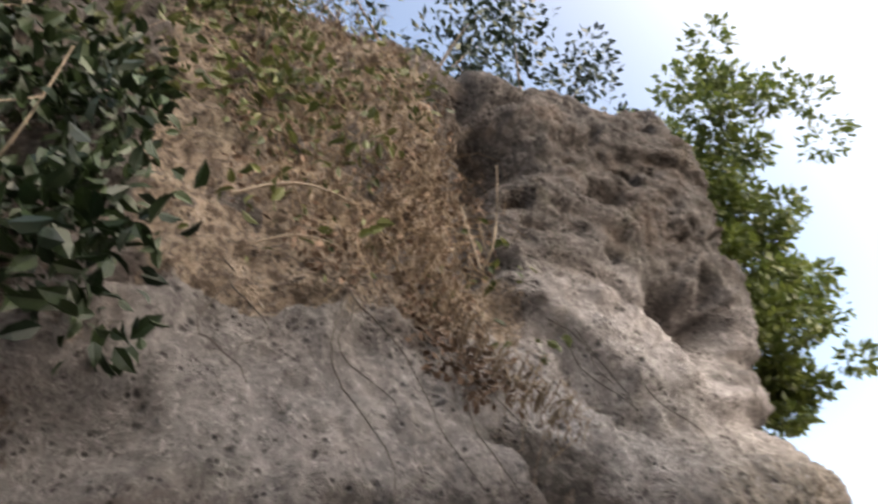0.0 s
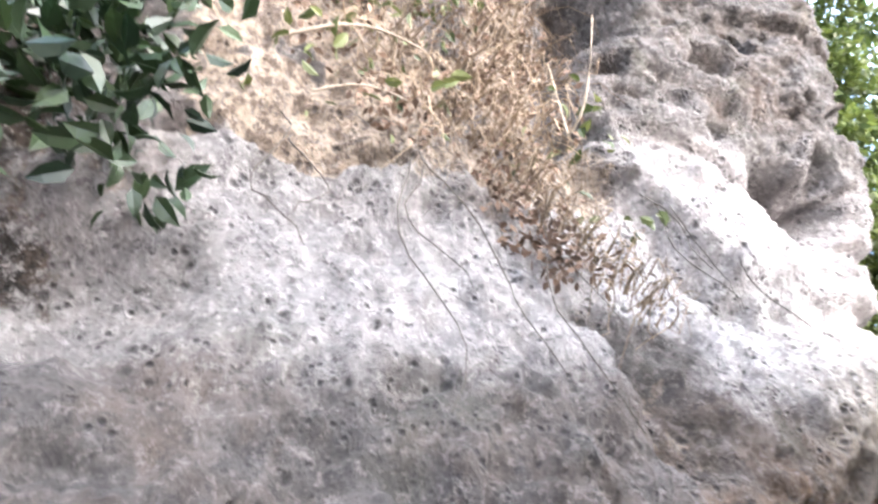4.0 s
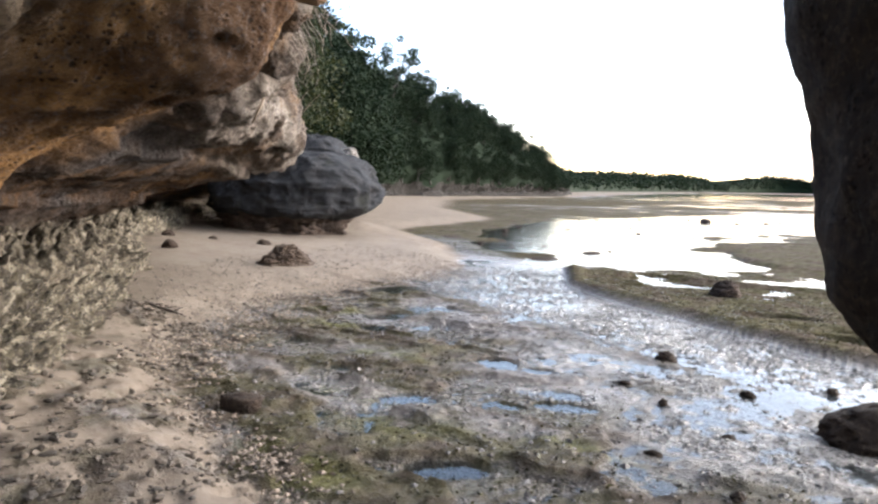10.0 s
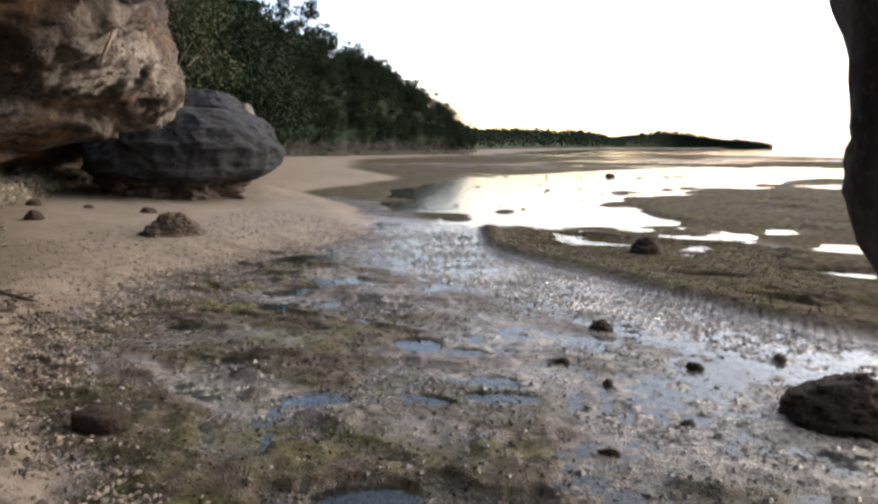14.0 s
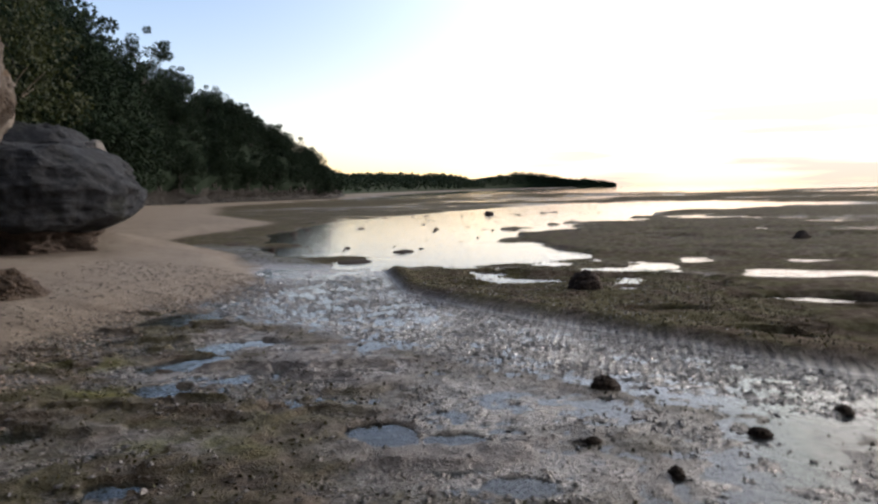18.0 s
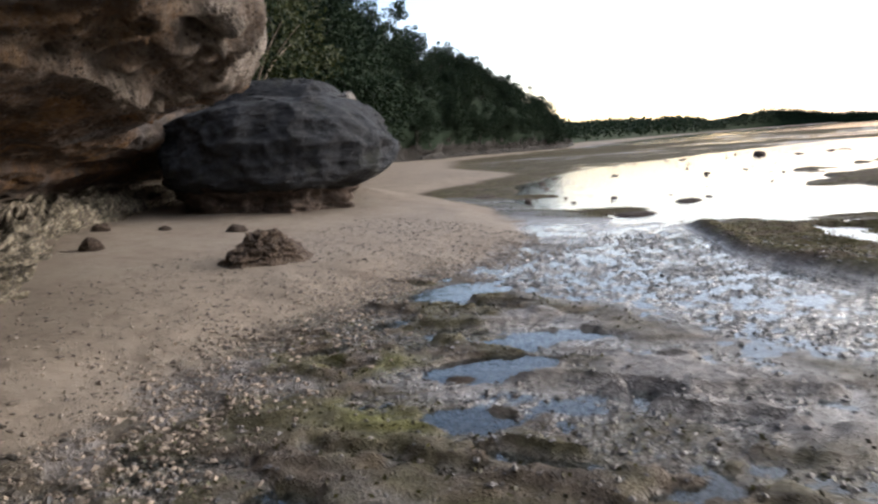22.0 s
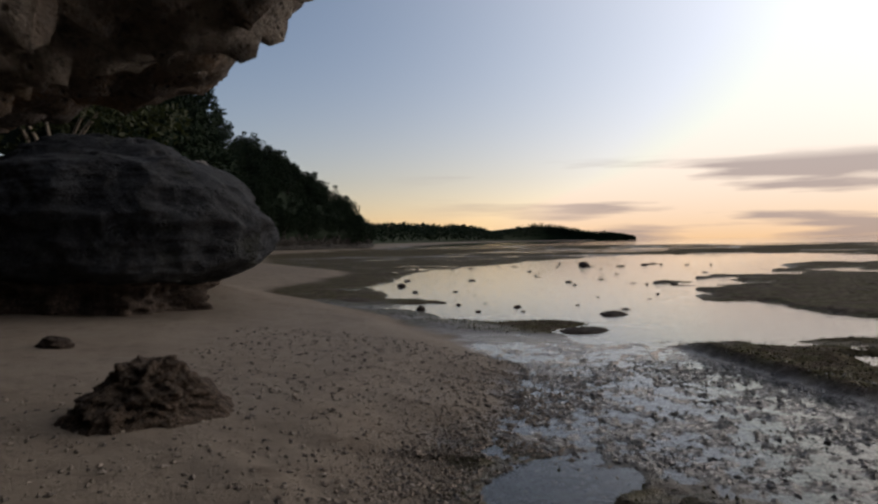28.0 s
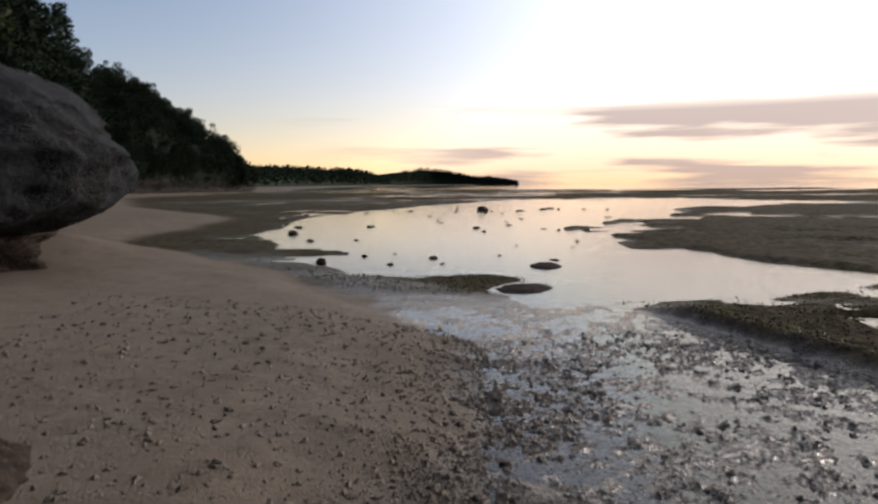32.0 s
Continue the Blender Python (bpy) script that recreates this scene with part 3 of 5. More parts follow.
    wet = wet * (1 - shelf) + shelf * (0.36 + 0.55 * smooth(0.03, 0.004, zsh))
    # wet rippled flat between the shelf and the weed bank
    flat = smooth(-0.2, 0.4, (x - 3) * 0.30 + (y - 8.9) * 0.62 + 0.3 * wob - 0.65) * (1 - smooth(-0.3, 0.2, y - np.interp(x, (-5, 3.3, 4.3, 5.8, 7.2, 9.6, 11.2, 20), (17, 16, 15.2, 12.2, 10.9, 9.3, 8.2, 5.5))))
    flat = flat * smooth(22, 14, x) * smooth(-14, -4, x)
    flat = np.maximum(flat, np.maximum(0.9 * smooth(8.9, 10.0, x + 0.5 * wob) * smooth(3.4, 4.8, y + 0.5 * wob), 0.85 * smooth(6.6, 8.2, x + 0.8 * wob) * smooth(5.0, 6.4, y + 0.8 * wob)) * shelf)
    ripple = smooth(7.0, 7.8, y) * smooth(6.4, 7.2, x) * smooth(12.5, 11, x)
    mirror = np.exp(-(((x - 9.9) / 1.2) ** 2 + ((y - 6.6) / 0.9) ** 2))
    zf = 0.0 + 0.006 * ripple - 0.016 * mirror + (0.036 * (fbm(p * 3.0, 4, 31) - 0.5) + 0.075 * (fbm(p * 10, 3, 32) - 0.5)) * (1 - 0.6 * ripple)
    for q in POOLS:
        zf = zf - 0.05 * smooth(0.50, 0.66, in_pool(x + 0.4 * wob, y + 0.3 * wob, *q)) * shelf
    zr = zr * (1 - flat) + zf * flat
    algae, wet = algae * (1 - flat), np.maximum(wet * (1 - flat), flat)
    # dark weed bank
    t = (x - 4.5) * 0.84 - (y - 15.2) * 0.54
    w = (x - 4.5) * 0.54 + (y - 15.2) * 0.84
    near = np.interp(x, (4.3, 5.8, 7.2, 9.6, 11.2, 20), (15.2, 12.2, 10.9, 9.3, 8.2, 5.5))
    isl = smooth(-0.5, 0.6, t + 0.5 * wob) * smooth(-0.35, 0.25, y - near + 0.5 * wob) * (1 - smooth(0.9, 1.7, w + wob - 0.32 * t)) * smooth(26, 18, x)
    zi = 0.07 + 0.07 * (fbm(p * 1.5, 4, 41) - 0.4) + 0.08 * smooth(1.1, 0.3, y - near)
    zi = zi - 0.07 * smooth(0.60, 0.66, fbm(np.stack([x * 0.4, y * 1.4, 0 * x], -1), 3, 43)) * smooth(0.8, 1.4, y - near)
    for q in ((6.7, 14.9, 0.8, 0.32, 0), (7.7, 13.9, 0.6, 0.25, 0), (9.9, 10.9, 0.6, 0.25, 0), (10.9, 9.6, 0.5, 0.2, 0), (12.0, 12.2, 1.3, 0.4, 0)):
        zi = zi - 0.18 * in_pool(x, y, *q)
    zr = zr * (1 - isl) + zi * isl
    algae, wet = np.maximum(algae * (1 - isl), isl), wet * (1 - isl)
    # lagoon
    lag = in_pool(x + 1.2 * wob, y + 1.5 * wob, -0.5, 27, 7.6, 10.5, -16)
    lag = np.maximum(lag, in_pool(x + wob, y + wob, 5.5, 17.6, 3.6, 1.5, 25))
    lag = np.maximum(lag, in_pool(x + wob, y + wob, 4.2, 20.6, 4.2, 2.8, 0))
    lag = np.maximum(lag, in_pool(x + wob, y + 2 * wob, 2.0, 44, 11, 24, -10))
    lag = lag * (1 - isl) * smooth(0.6, -0.4, d)
    # weedy flat between the beach and the lagoon, a bar of weed, and the long bank on the outer side
    inner = smooth(0.35, -0.35, x - np.interp(y, LAGOON_Y, LAGOON_X) + 0.9 * wob) * smooth(14.5, 16.5, y) * smooth(90, 60, y) * smooth(-60, -40, x)
    zn = 0.022 + 0.15 * (fbm(np.stack([x * 0.5, y * 1.1, 0 * x], -1), 4, 44) - 0.45) + 0.04 * (fbm(p * 4, 3, 45) - 0.5)
    bar = smooth(0.35, 0.6, in_pool(x + 0.7 * wob, y + 0.5 * wob, -2.7, 21.9, 2.3, 0.75, -10))
    outer = smooth(-0.3, 0.3, x - np.interp(y, OUTER_Y, OUTER_X) + 1.2 * wob) * smooth(18.3, 18.9, y) * smooth(70, 50, y) * smooth(60, 35, x) * (1 - isl)
    zo = 0.07 + 0.09 * (fbm(p * 1.3, 4, 46) - 0.4) - 0.10 * smooth(0.56, 0.62, fbm(np.stack([x * 0.16, y * 0.5, 0 * x], -1), 3, 47))
    for q in ((10.3, 25.2, 1.5, 0.5, 0), (14.5, 29.2, 2.2, 0.7, 0), (15.9, 25.5, 2.0, 0.6, 0), (11, 28.3, 1.4, 0.5, 0), (16, 38.4, 3, 0.9, 0)):
        zo = zo - 0.2 * in_pool(x + 0.6 * wob, y + 0.4 * wob, *q)
    dry = np.maximum(np.maximum(inner, bar), outer)
    lag = lag * (1 - dry)
    zr = zr * (1 - lag) + (-0.10 + 0.16 * (fbm(p * 0.8, 4, 51) - 0.5)) * lag
    wet = np.maximum(wet, lag)
    zr = zr * (1 - inner) + zn * inner
    zr = zr * (1 - outer) + zo * outer
    zr = zr * (1 - bar) + 0.035 * bar
    near_lag = inner * smooth(22.5, 20.0, y)
    algae = np.maximum(algae, dry * smooth(-0.02, 0.01, zr) * (1 - 0.8 * near_lag))
    wet = wet * (1 - dry) + dry * (0.5 - 0.4 * smooth(-0.01, 0.02, zr) + 0.5 * near_lag)
    # open sea beyond the flats
    sea = smooth(170, 260, far) * smooth(2, -12, d)
    zr = zr * (1 - sea) - 0.6 * sea
    z = zr * (1 - sand_height) + zs * sand_height
    # the bank by the first stretch of cliff
    r = np.hypot(x - 12.6, y + 3.2)
    z = z + 1.15 * smooth(5.0, 0.6, r)
    inland = smooth(14, 40, d) * smooth(400, 60, far)
    z = z + 5 * inland
    wet = wet * (1 - sand)
    moss = 0 * x
    for mx, my, ra, rb in ((7.9, 3.42, 0.6, 0.3), (7.85, 2.3, 0.6, 0.3), (7.2, 3.9, 0.6, 0.18), (4.15, 7.0, 0.4, 0.22), (5.0, 6.2, 0.6, 0.2), (6.4, 5.2, 0.6, 0.14), (9.3, 3.9, 0.5, 0.14)):
        moss = np.maximum(moss, np.exp(-(((x - mx + 0.5 * wob) / ra) ** 2 + ((y - my + 0.4 * wob) / rb) ** 2)))
    moss = moss * smooth(0.36, 0.5, fbm(p * 4, 3, 55)) * (1 - sand) * (z > -0.01)
    return z, sand, algae, wet, moss, ripple * flat * (1 - sand)


def build_ground():
    xs = axis(1.8, 11.5, 0.04, -4200, 4200, 1.032)
    ys = axis(1.6, 11.8, 0.04, -1500, 4600, 1.032)
    gx, gy = np.meshgrid(xs, ys, indexing="ij")
    x, y = gx.ravel(), gy.ravel()
    z, sand, algae, wet, moss, ripple = ground_fields(x, y)
    me = mesh_from("ground", np.stack([x, y, z], -1), grid_faces(len(xs), len(ys)), [GROUND])
    for k, v in (("sand", sand), ("algae", algae), ("wet", wet), ("moss", moss), ("ripple", ripple)):
        attribute(me, k, v)
    return tagged(new("ground", me), "pale sand running into weedy wet tidal reef flat", "ground", kind="structure")


ground = build_ground()


def height(x, y):
    return float(ground_fields(np.array([float(x)]), np.array([float(y)]))[0][0])


me = mesh_from("water", [(-4200, -1500, 0), (4400, -1500, 0), (4400, 4600, 0), (-4200, 4600, 0)], [(0, 1, 2, 3)], [WATER])
tagged(new("water", me), "still shallow tide water mirroring the evening sky", "water", kind="structure")

# ---- cliff ----
# lip x, y, z; foot x, y; how far the face leans in, and its top
STATIONS = (
    (14.2, -10, 1.9, 13.2, -10.4, 0.9, 9.0), (11.9, -6, 1.9, 10.9, -6.2, 0.9, 9.2), (10.5, -3.1, 2.1, 9.2, -3.0, 0.9, 9.4),
    (9.98, -1.4, 2.5, 8.4, -1.2, 0.7, 9.2), (9.55, -0.2, 3.0, 7.6, -0.1, 0.42, 8.7), (9.0, 1.2, 3.4, 6.5, 0.9, 0.05, 8.5),
    (8.33, 2.5, 3.6, 5.5, 1.9, -0.42, 8.5), (6.3, 3.65, 3.25, 4.1, 3.0, 0.0, 9.0), (4.25, 5.4, 2.85, 2.9, 4.1, 0.0, 8.6),
    (2.38, 7.55, 2.6, 1.1, 5.5, 0.15, 8.2), (0.4, 8.3, 2.5, -0.6, 6.9, 0.6, 8.0), (-2.5, 9.3, 2.4, -2.7, 8.3, 0.9, 8.0),
    (-6.6, 12.6, 2.3, -6.3, 11.4, 1.2, 8.0), (-12.5, 20, 2.2, -12.0, 19, 1.5, 9.0),
)


NU = 760
# the slab's fine lines run down towards the prow
LINEATION = np.array([[9.0, 2.0, 0.0], [3.0, 9.0, 0.0], [7.0, 7.0, 3.0]])


def build_cliff():
    dense = np.linspace(0, 13, 800)
    share = np.interp(dense, (0, 1.0, 1.6, 4.5, 5.5, 10, 11, 13), (0.3, 0.6, 1.5, 1.5, 1.0, 1.3, 0.5, 0.4))
    share = np.cumsum(share)
    along = np.interp(np.linspace(share[0], share[-1], NU), share, dense)
    st = spline(np.array(STATIONS), along)
    lip, foot = st[:, :2], st[:, 3:5]
    # inward direction: square to the lip line
    tan = np.gradient(lip, axis=0)
    tan /= np.linalg.norm(tan, axis=1, keepdims=True)
    n = np.stack([-tan[:, 1], tan[:, 0]], -1)
    n = np.where(((foot - lip) * n).sum(1, keepdims=True) > 0, n, -n)
    for _ in range(30):
        n = (np.roll(n, 1, 0) + n + np.roll(n, -1, 0)) / 3
    n /= np.linalg.norm(n, axis=1, keepdims=True)
    foot = foot + 0.5 * n
    lz, lean, top = st[:, 2], st[:, 5], st[:, 6]
    rows = []

    def row(xy, z):
        rows.append(np.concatenate([xy, np.broadcast_to(z, lz.shape)[:, None]], 1))

    up = lz - 1.3
    row(foot - 0.35 * n, -0.35)
    row(foot, 0.25)
    row(foot + 0.4 * n, 0.8)
    row(foot + 0.9 * n, 0.95)
    row(foot + 1.25 * n, 1.3)
    # a steep wall of drips under the prow, then the hollow
    steep = np.exp(-(((along - 5.6) / 1.1) ** 2))
    a, b = (0.28 + 0.12 * steep)[:, None], (0.68 + 0.18 * steep)[:, None]
    row((foot + 1.1 * n) * (1 - a) + lip * a, 1.3 + (0.36 - 0.10 * steep) * up)
    row((foot + 0.8 * n) * (1 - b) + lip * b, 1.3 + (0.74 - 0.24 * steep) * up)
    row(lip + 0.05 * n, lz - 0.08)
    row(lip - 0.05 * n, lz + 0.3)
    dip = 0.22 * np.exp(-(((along - 5.7) / 0.9) ** 2))[:, None]
    row(lip + (0.10 + dip) * n, lz + 0.9)
    le = lean[:, None]
    row(lip + (0.15 + 0.8 * dip + 0.45 * le) * n, lz + 1.9)
    row(lip + (0.2 + 0.9 * le) * n, 0.45 * top + 0.55 * (lz + 1.9))
    row(lip + (0.2 + 1.1 * le) * n, top - 0.8)
    row(lip + (0.7 + 1.1 * le) * n, top)
    row(lip + 3.0 * n, top + 0.5)
    row(lip + 9.0 * n, top + 0.3)
    prof = np.stack(rows, 1)
    nv = 380
    # spread samples by length along the profile, more on the lower part
    v = spline(prof.transpose(1, 0, 2), 1200)
    ln = np.linalg.norm(np.diff(v.mean(1)[:, :], axis=0), axis=1)
    lev = np.arange(1199) * 15 / 1199
    wgt = ln * np.interp(lev, (0, 0.5, 1, 4, 4.6, 12.5, 13), (1, 1.2, 2.2, 2.2, 1, 1, 0.2))
    cum = np.r_[0, np.cumsum(wgt)]
    pick = np.interp(np.linspace(0, cum[-1], nv), cum, np.arange(1200))
    i0 = np.clip(pick.astype(int), 0, 1198)
    f = (pick - i0)[:, None, None]
    v = (v[i0] * (1 - f) + v[i0 + 1] * f).transpose(1, 0, 2)
    level = np.broadcast_to((pick * 15 / 1199)[None], v.shape[:2])
    nor = grid_normals(v)
    if (nor[:, nv // 2, :2] * n).sum() > 0:
        nor = -nor
    q = v.reshape(-1, 3)
    lv = level.ravel()
    s = np.broadcast_to(along[:, None], v.shape[:2]).ravel()
    big = (fbm(q * 0.55, 3, 61) - 0.5) * 0.75
    mid = (fbm(q * 1.9, 4, 62, True) - 0.55) * 0.26
    small = (fbm(q * 6.0, 4, 63) - 0.5) * 0.15 + (fbm(q * 16.0, 2, 70) - 0.5) * 0.06 - 0.05 * smooth(0.62, 0.75, fbm(q * 5.0, 2, 69))
    hole = -0.22 * smooth(0.66, 0.80, fbm(q * 2.6, 2, 64))
    apron = smooth(0.3, 1.0, lv) * smooth(4.2, 3.0, lv)
    spike = apron * (fbm(q * np.array([3.4, 3.4, 1.6]), 4, 65, True) - 0.5) * 0.5
    face = smooth(6.5, 8.5, lv)
    slab = face * smooth(6.2, 5.0, s) * smooth(10.6, 9.6, lv)
    # the upper block stands proud of the slab, above a sloping ledge
    ledge_z = np.interp(q[:, 1], (-0.8, -0.4, 0.0, 0.45, 1.2, 2.0, 3.0), (5.0, 4.75, 4.4, 4.1, 4.3, 4.6, 4.8))
    left_y = np.interp(q[:, 2], (4.5, 5.4, 6.0, 6.9, 8.0), (-0.75, -0.55, -0.4, -0.05, 0.0))
    block = smooth(0.0, 0.14, q[:, 2] - ledge_z) * smooth(0.0, 0.16, q[:, 1] - left_y) * face * smooth(6.7, 6.3, s)
    cave = smooth(3.8, 4.6, lv) * smooth(7.0, 6.2, lv)
    disp = big * (0.5 + 0.6 * face - 0.8 * slab - 0.7 * block * (1 - slab)) + mid * (1.0 - 0.8 * slab - 0.55 * cave - 0.5 * block * (1 - slab)) + small * (1 - 0.4 * cave - 0.35 * slab) + hole * (1 - 0.85 * slab - 0.5 * cave) + spike
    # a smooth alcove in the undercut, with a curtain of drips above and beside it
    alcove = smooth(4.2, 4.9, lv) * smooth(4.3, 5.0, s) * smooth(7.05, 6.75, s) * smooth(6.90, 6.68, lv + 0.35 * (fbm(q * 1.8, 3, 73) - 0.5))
    curtain = smooth(5.8, 6.3, lv) * smooth(9.2, 8.0, lv) * smooth(4.0, 4.8, s) * smooth(9.6, 8.8, s) * (1 - alcove)
    disp = disp - 0.30 * alcove * smooth(4.6, 5.4, lv) + curtain * (0.24 * (fbm(q * np.array([4.6, 4.6, 0.9]), 4, 74, True) - 0.5) + 0.10 * (fbm(q * np.array([11, 11, 2.2]), 2, 75) - 0.5))
    disp = disp * (1 - 0.25 * alcove)
    # beds of the undercut, stepped along their strike
    bed = q[:, 2] * 1.6 + 0.5 * fbm(q * 0.5, 2, 71)
    disp = disp + (cave - alcove) * 0.13 * (smooth(0.2, 0.5, bed % 1.0) - 0.5)
    # spongy holes and spurs in the foot
    sponge = 0.10 - 0.18 * smooth(0.50, 0.58, fbm(q * 4.4, 3, 91)) - 0.20 * smooth(0.53, 0.60, fbm(q * np.array([2.4, 2.4, 1.9]), 3, 92))
    sponge = sponge - 0.09 * smooth(0.52, 0.58, fbm(q * 8.5, 2, 88)) + 0.05 * (fbm(q * 14, 2, 93) - 0.5) + 0.45 * (fbm(q * 1.1, 2, 94) - 0.5)
    disp = disp + sponge * smooth(0.2, 0.8, lv) * smooth(4.6, 3.4, lv)
    # runnels and pits in the bare slab
    run = smooth(0.45, 0.75, fbm(q * np.array([3.2, 3.2, 1.1]) + np.stack([0.8 * q[:, 2], -0.8 * q[:, 2], 0 * q[:, 2]], -1), 4, 95, True))
    disp = disp + slab * (0.06 * (0.5 - run) - 0.035 * smooth(0.58, 0.66, fbm(q * 8.5, 3, 96)) - 0.045 * (fbm(q @ LINEATION, 3, 89, True) - 0.5))
    step = q[:, 2] * 1.1 + 0.8 * fbm(q * 0.9, 2, 72)
    disp = disp + block * (0.13 + 0.10 * (smooth(0.2, 0.32, step % 1.0) - 0.5))

    def near_line(points, r):
        """1 on the line through the points, falling off over r."""
        best = np.full(len(q), 1e9)
        for a, b in zip(points, points[1:]):
            a, b = np.array(a), np.array(b)
            t = np.clip(((q - a) @ (b - a)) / ((b - a) @ (b - a)), 0, 1)
            best = np.minimum(best, ((q - a - t[:, None] * (b - a)) ** 2).sum(1))
        return np.exp(-best / (r * r))

    # the gully that comes down beside the slab, the crack under the upper block and the crevice along its edge
    gully = near_line(((9.1, -2.0, 5.3), (9.13, -1.34, 4.85), (9.39, -1.07, 4.15), (9.52, -0.83, 3.69), (9.75, -0.7, 3.2)), 0.17)
    crevice = near_line(((8.95, -0.6, 5.4), (8.92, -0.45, 5.96), (8.8, -0.1, 6.9), (8.89, -0.05, 8.0)), 0.26)
    ledge = near_line(((9.05, -0.42, 4.75), (9.3, -0.08, 4.29), (9.27, 0.42, 4.07)), 0.1)
    disp = disp - 0.28 * gully - 0.4 * crevice - 0.2 * ledge
    # dark hollows in the upper block and under the scrub
    for hx, hy, hz, hr, hd in ((8.7, 0.02, 6.98, 0.36, 1.0), (8.71, 1.41, 5.23, 0.36, 1.1), (8.62, 1.96, 5.33, 0.24, 0.7), (8.85, 1.79, 8.53, 0.32, 0.7), (8.8, 0.7, 8.6, 0.26, 0.6),
                               (10.1, -2.88, 3.8, 0.32, 0.45), (10.25, -3.5, 3.85, 0.32, 0.45)):
        dd = np.sqrt(((q - (hx, hy, hz)) ** 2).sum(1)) / hr
        disp = disp - hd * np.exp(-dd * dd)
    zq = q[:, 2] + 0.5 * (fbm(q * 1.6, 4, 97) - 0.5)
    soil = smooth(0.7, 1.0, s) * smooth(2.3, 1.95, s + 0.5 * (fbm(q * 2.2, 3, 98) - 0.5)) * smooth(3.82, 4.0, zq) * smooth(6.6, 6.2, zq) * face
    shaded_soil = soil
    soil = np.maximum(soil, smooth(2.2, 2.4, s) * smooth(4.0, 3.75, s) * smooth(4.35, 4.75, zq) * smooth(8.6, 8.0, zq) * face * smooth(0.28, 0.44, fbm(q * 2.4, 3, 90)))
    soil = np.maximum(soil, 0.55 * gully * face)
    q = q + nor.reshape(-1, 3) * disp[:, None]
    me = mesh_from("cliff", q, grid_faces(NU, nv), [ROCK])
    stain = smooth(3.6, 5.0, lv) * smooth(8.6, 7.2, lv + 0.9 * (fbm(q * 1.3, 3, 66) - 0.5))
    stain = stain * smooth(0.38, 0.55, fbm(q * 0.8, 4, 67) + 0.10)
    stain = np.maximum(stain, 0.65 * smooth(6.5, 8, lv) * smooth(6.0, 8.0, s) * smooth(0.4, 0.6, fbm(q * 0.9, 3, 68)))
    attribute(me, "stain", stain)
    attribute(me, "pale", smooth(0.2, 0.8, lv) * smooth(4.6, 3.6, lv + 0.8 * (fbm(q * 2, 3, 99) - 0.5)))
    # pale slab rock; the upper block's weaker light is put in by halving it
    attribute(me, "bare", smooth(3.25, 3.85, zq) * smooth(6.0, 7.0, lv) * smooth(6.6, 5.6, s) * (1 - 0.55 * smooth(5.2, 6.2, zq)) * smooth(10.6, 9.6, lv) * smooth(0.33, 0.47, fbm(q * 1.4, 4, 100) + 0.06) * (0.5 + 0.3 * smooth(2.8, 3.8, s)))
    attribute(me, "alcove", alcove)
    attribute(me, "curtain", curtain * (1 - 0.7 * smooth(0.5, 0.62, fbm(q * 1.2, 3, 76))))
    attribute(me, "lit_drip_wall", cave * smooth(3.7, 4.4, s) * smooth(6.0, 5.2, s) * smooth(5.2, 5.8, lv + 0.6 * (fbm(q * 1.7, 3, 77) - 0.5)) * (1 - alcove))
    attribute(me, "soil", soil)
    attribute(me, "shaded_soil", shaded_soil)
    ob = tagged(new("cliff", me), "overhanging grey limestone cliff with ochre undercut", "cliff", kind="structure")
    return ob, v, nor, along, int(np.argmax(level[0] >= 7.0))


cliff, CLIFF_V, CLIFF_N, CLIFF_S, FACE_J = build_cliff()


def blob_rock(name, cx, cy, z0, profile, a, b, turn, mat, label, category, seed, rough=(0.25, 0.12, 0.05), n=120, nv=90, group="", zscale=1.0, facets=0):
    """A rock of elliptic plan: profile rows of (height, share of the half axes)."""
    pr = spline(np.array(profile, float), nv)
    th = np.linspace(0, 2 * np.pi, n, endpoint=False)
    c, s = math.cos(radians(turn)), math.sin(radians(turn))
    ex, ey = a * np.cos(th), b * np.sin(th)
    r = np.maximum(pr[:, 1], 0.0)
    x = (ex * c - ey * s)[:, None] * r
    y = (ex * s + ey * c)[:, None] * r
    z = np.broadcast_to(pr[:, 0][None] * zscale, x.shape)
    v = np.stack([x, y, z], -1)
    out = np.stack([x, y, 0.6 * (z - z.mean())], -1)
    out /= np.linalg.norm(out, axis=-1, keepdims=True) + 1e-6
    size = (a + b) / 2
    q = v.reshape(-1, 3) + np.array([cx, cy, z0])
    d = (fbm(q * 0.9 / size, 3, seed) - 0.5) * rough[0] * size * 2
    d += (fbm(q * 3.2 / size, 4, seed + 1, True) - 0.5) * rough[1] * size * 2
    d += (fbm(q * 11 / size, 3, seed + 2) - 0.5) * rough[2] * size * 2
    fade = smooth(0, 0.05, np.broadcast_to(r[None], x.shape).ravel())
    q = v.reshape(-1, 3) + out.reshape(-1, 3) * (d * fade)[:, None]
    rng = np.random.default_rng(seed)
    mid = np.array([0, 0, 0.5 * (pr[:, 0].min() + pr[:, 0].max())])
    for _ in range(facets):
        way = rng.normal(size=3) * np.array([1 / a, 1 / b, 0.8 / (pr[:, 0].max() - mid[2] + 1e-6)])
        way /= np.linalg.norm(way)
        reach = (q - mid) @ way
        over = reach - (0.74 + 0.16 * rng.random()) * reach.max()
        q = q - way * (0.65 * np.maximum(over, 0))[:, None]
    me = mesh_from(name, q, grid_faces(n, nv, True), [mat])
    ob = new(name, me)
    ob.location = (cx, cy, z0)
    return tagged(ob, label, category, group)


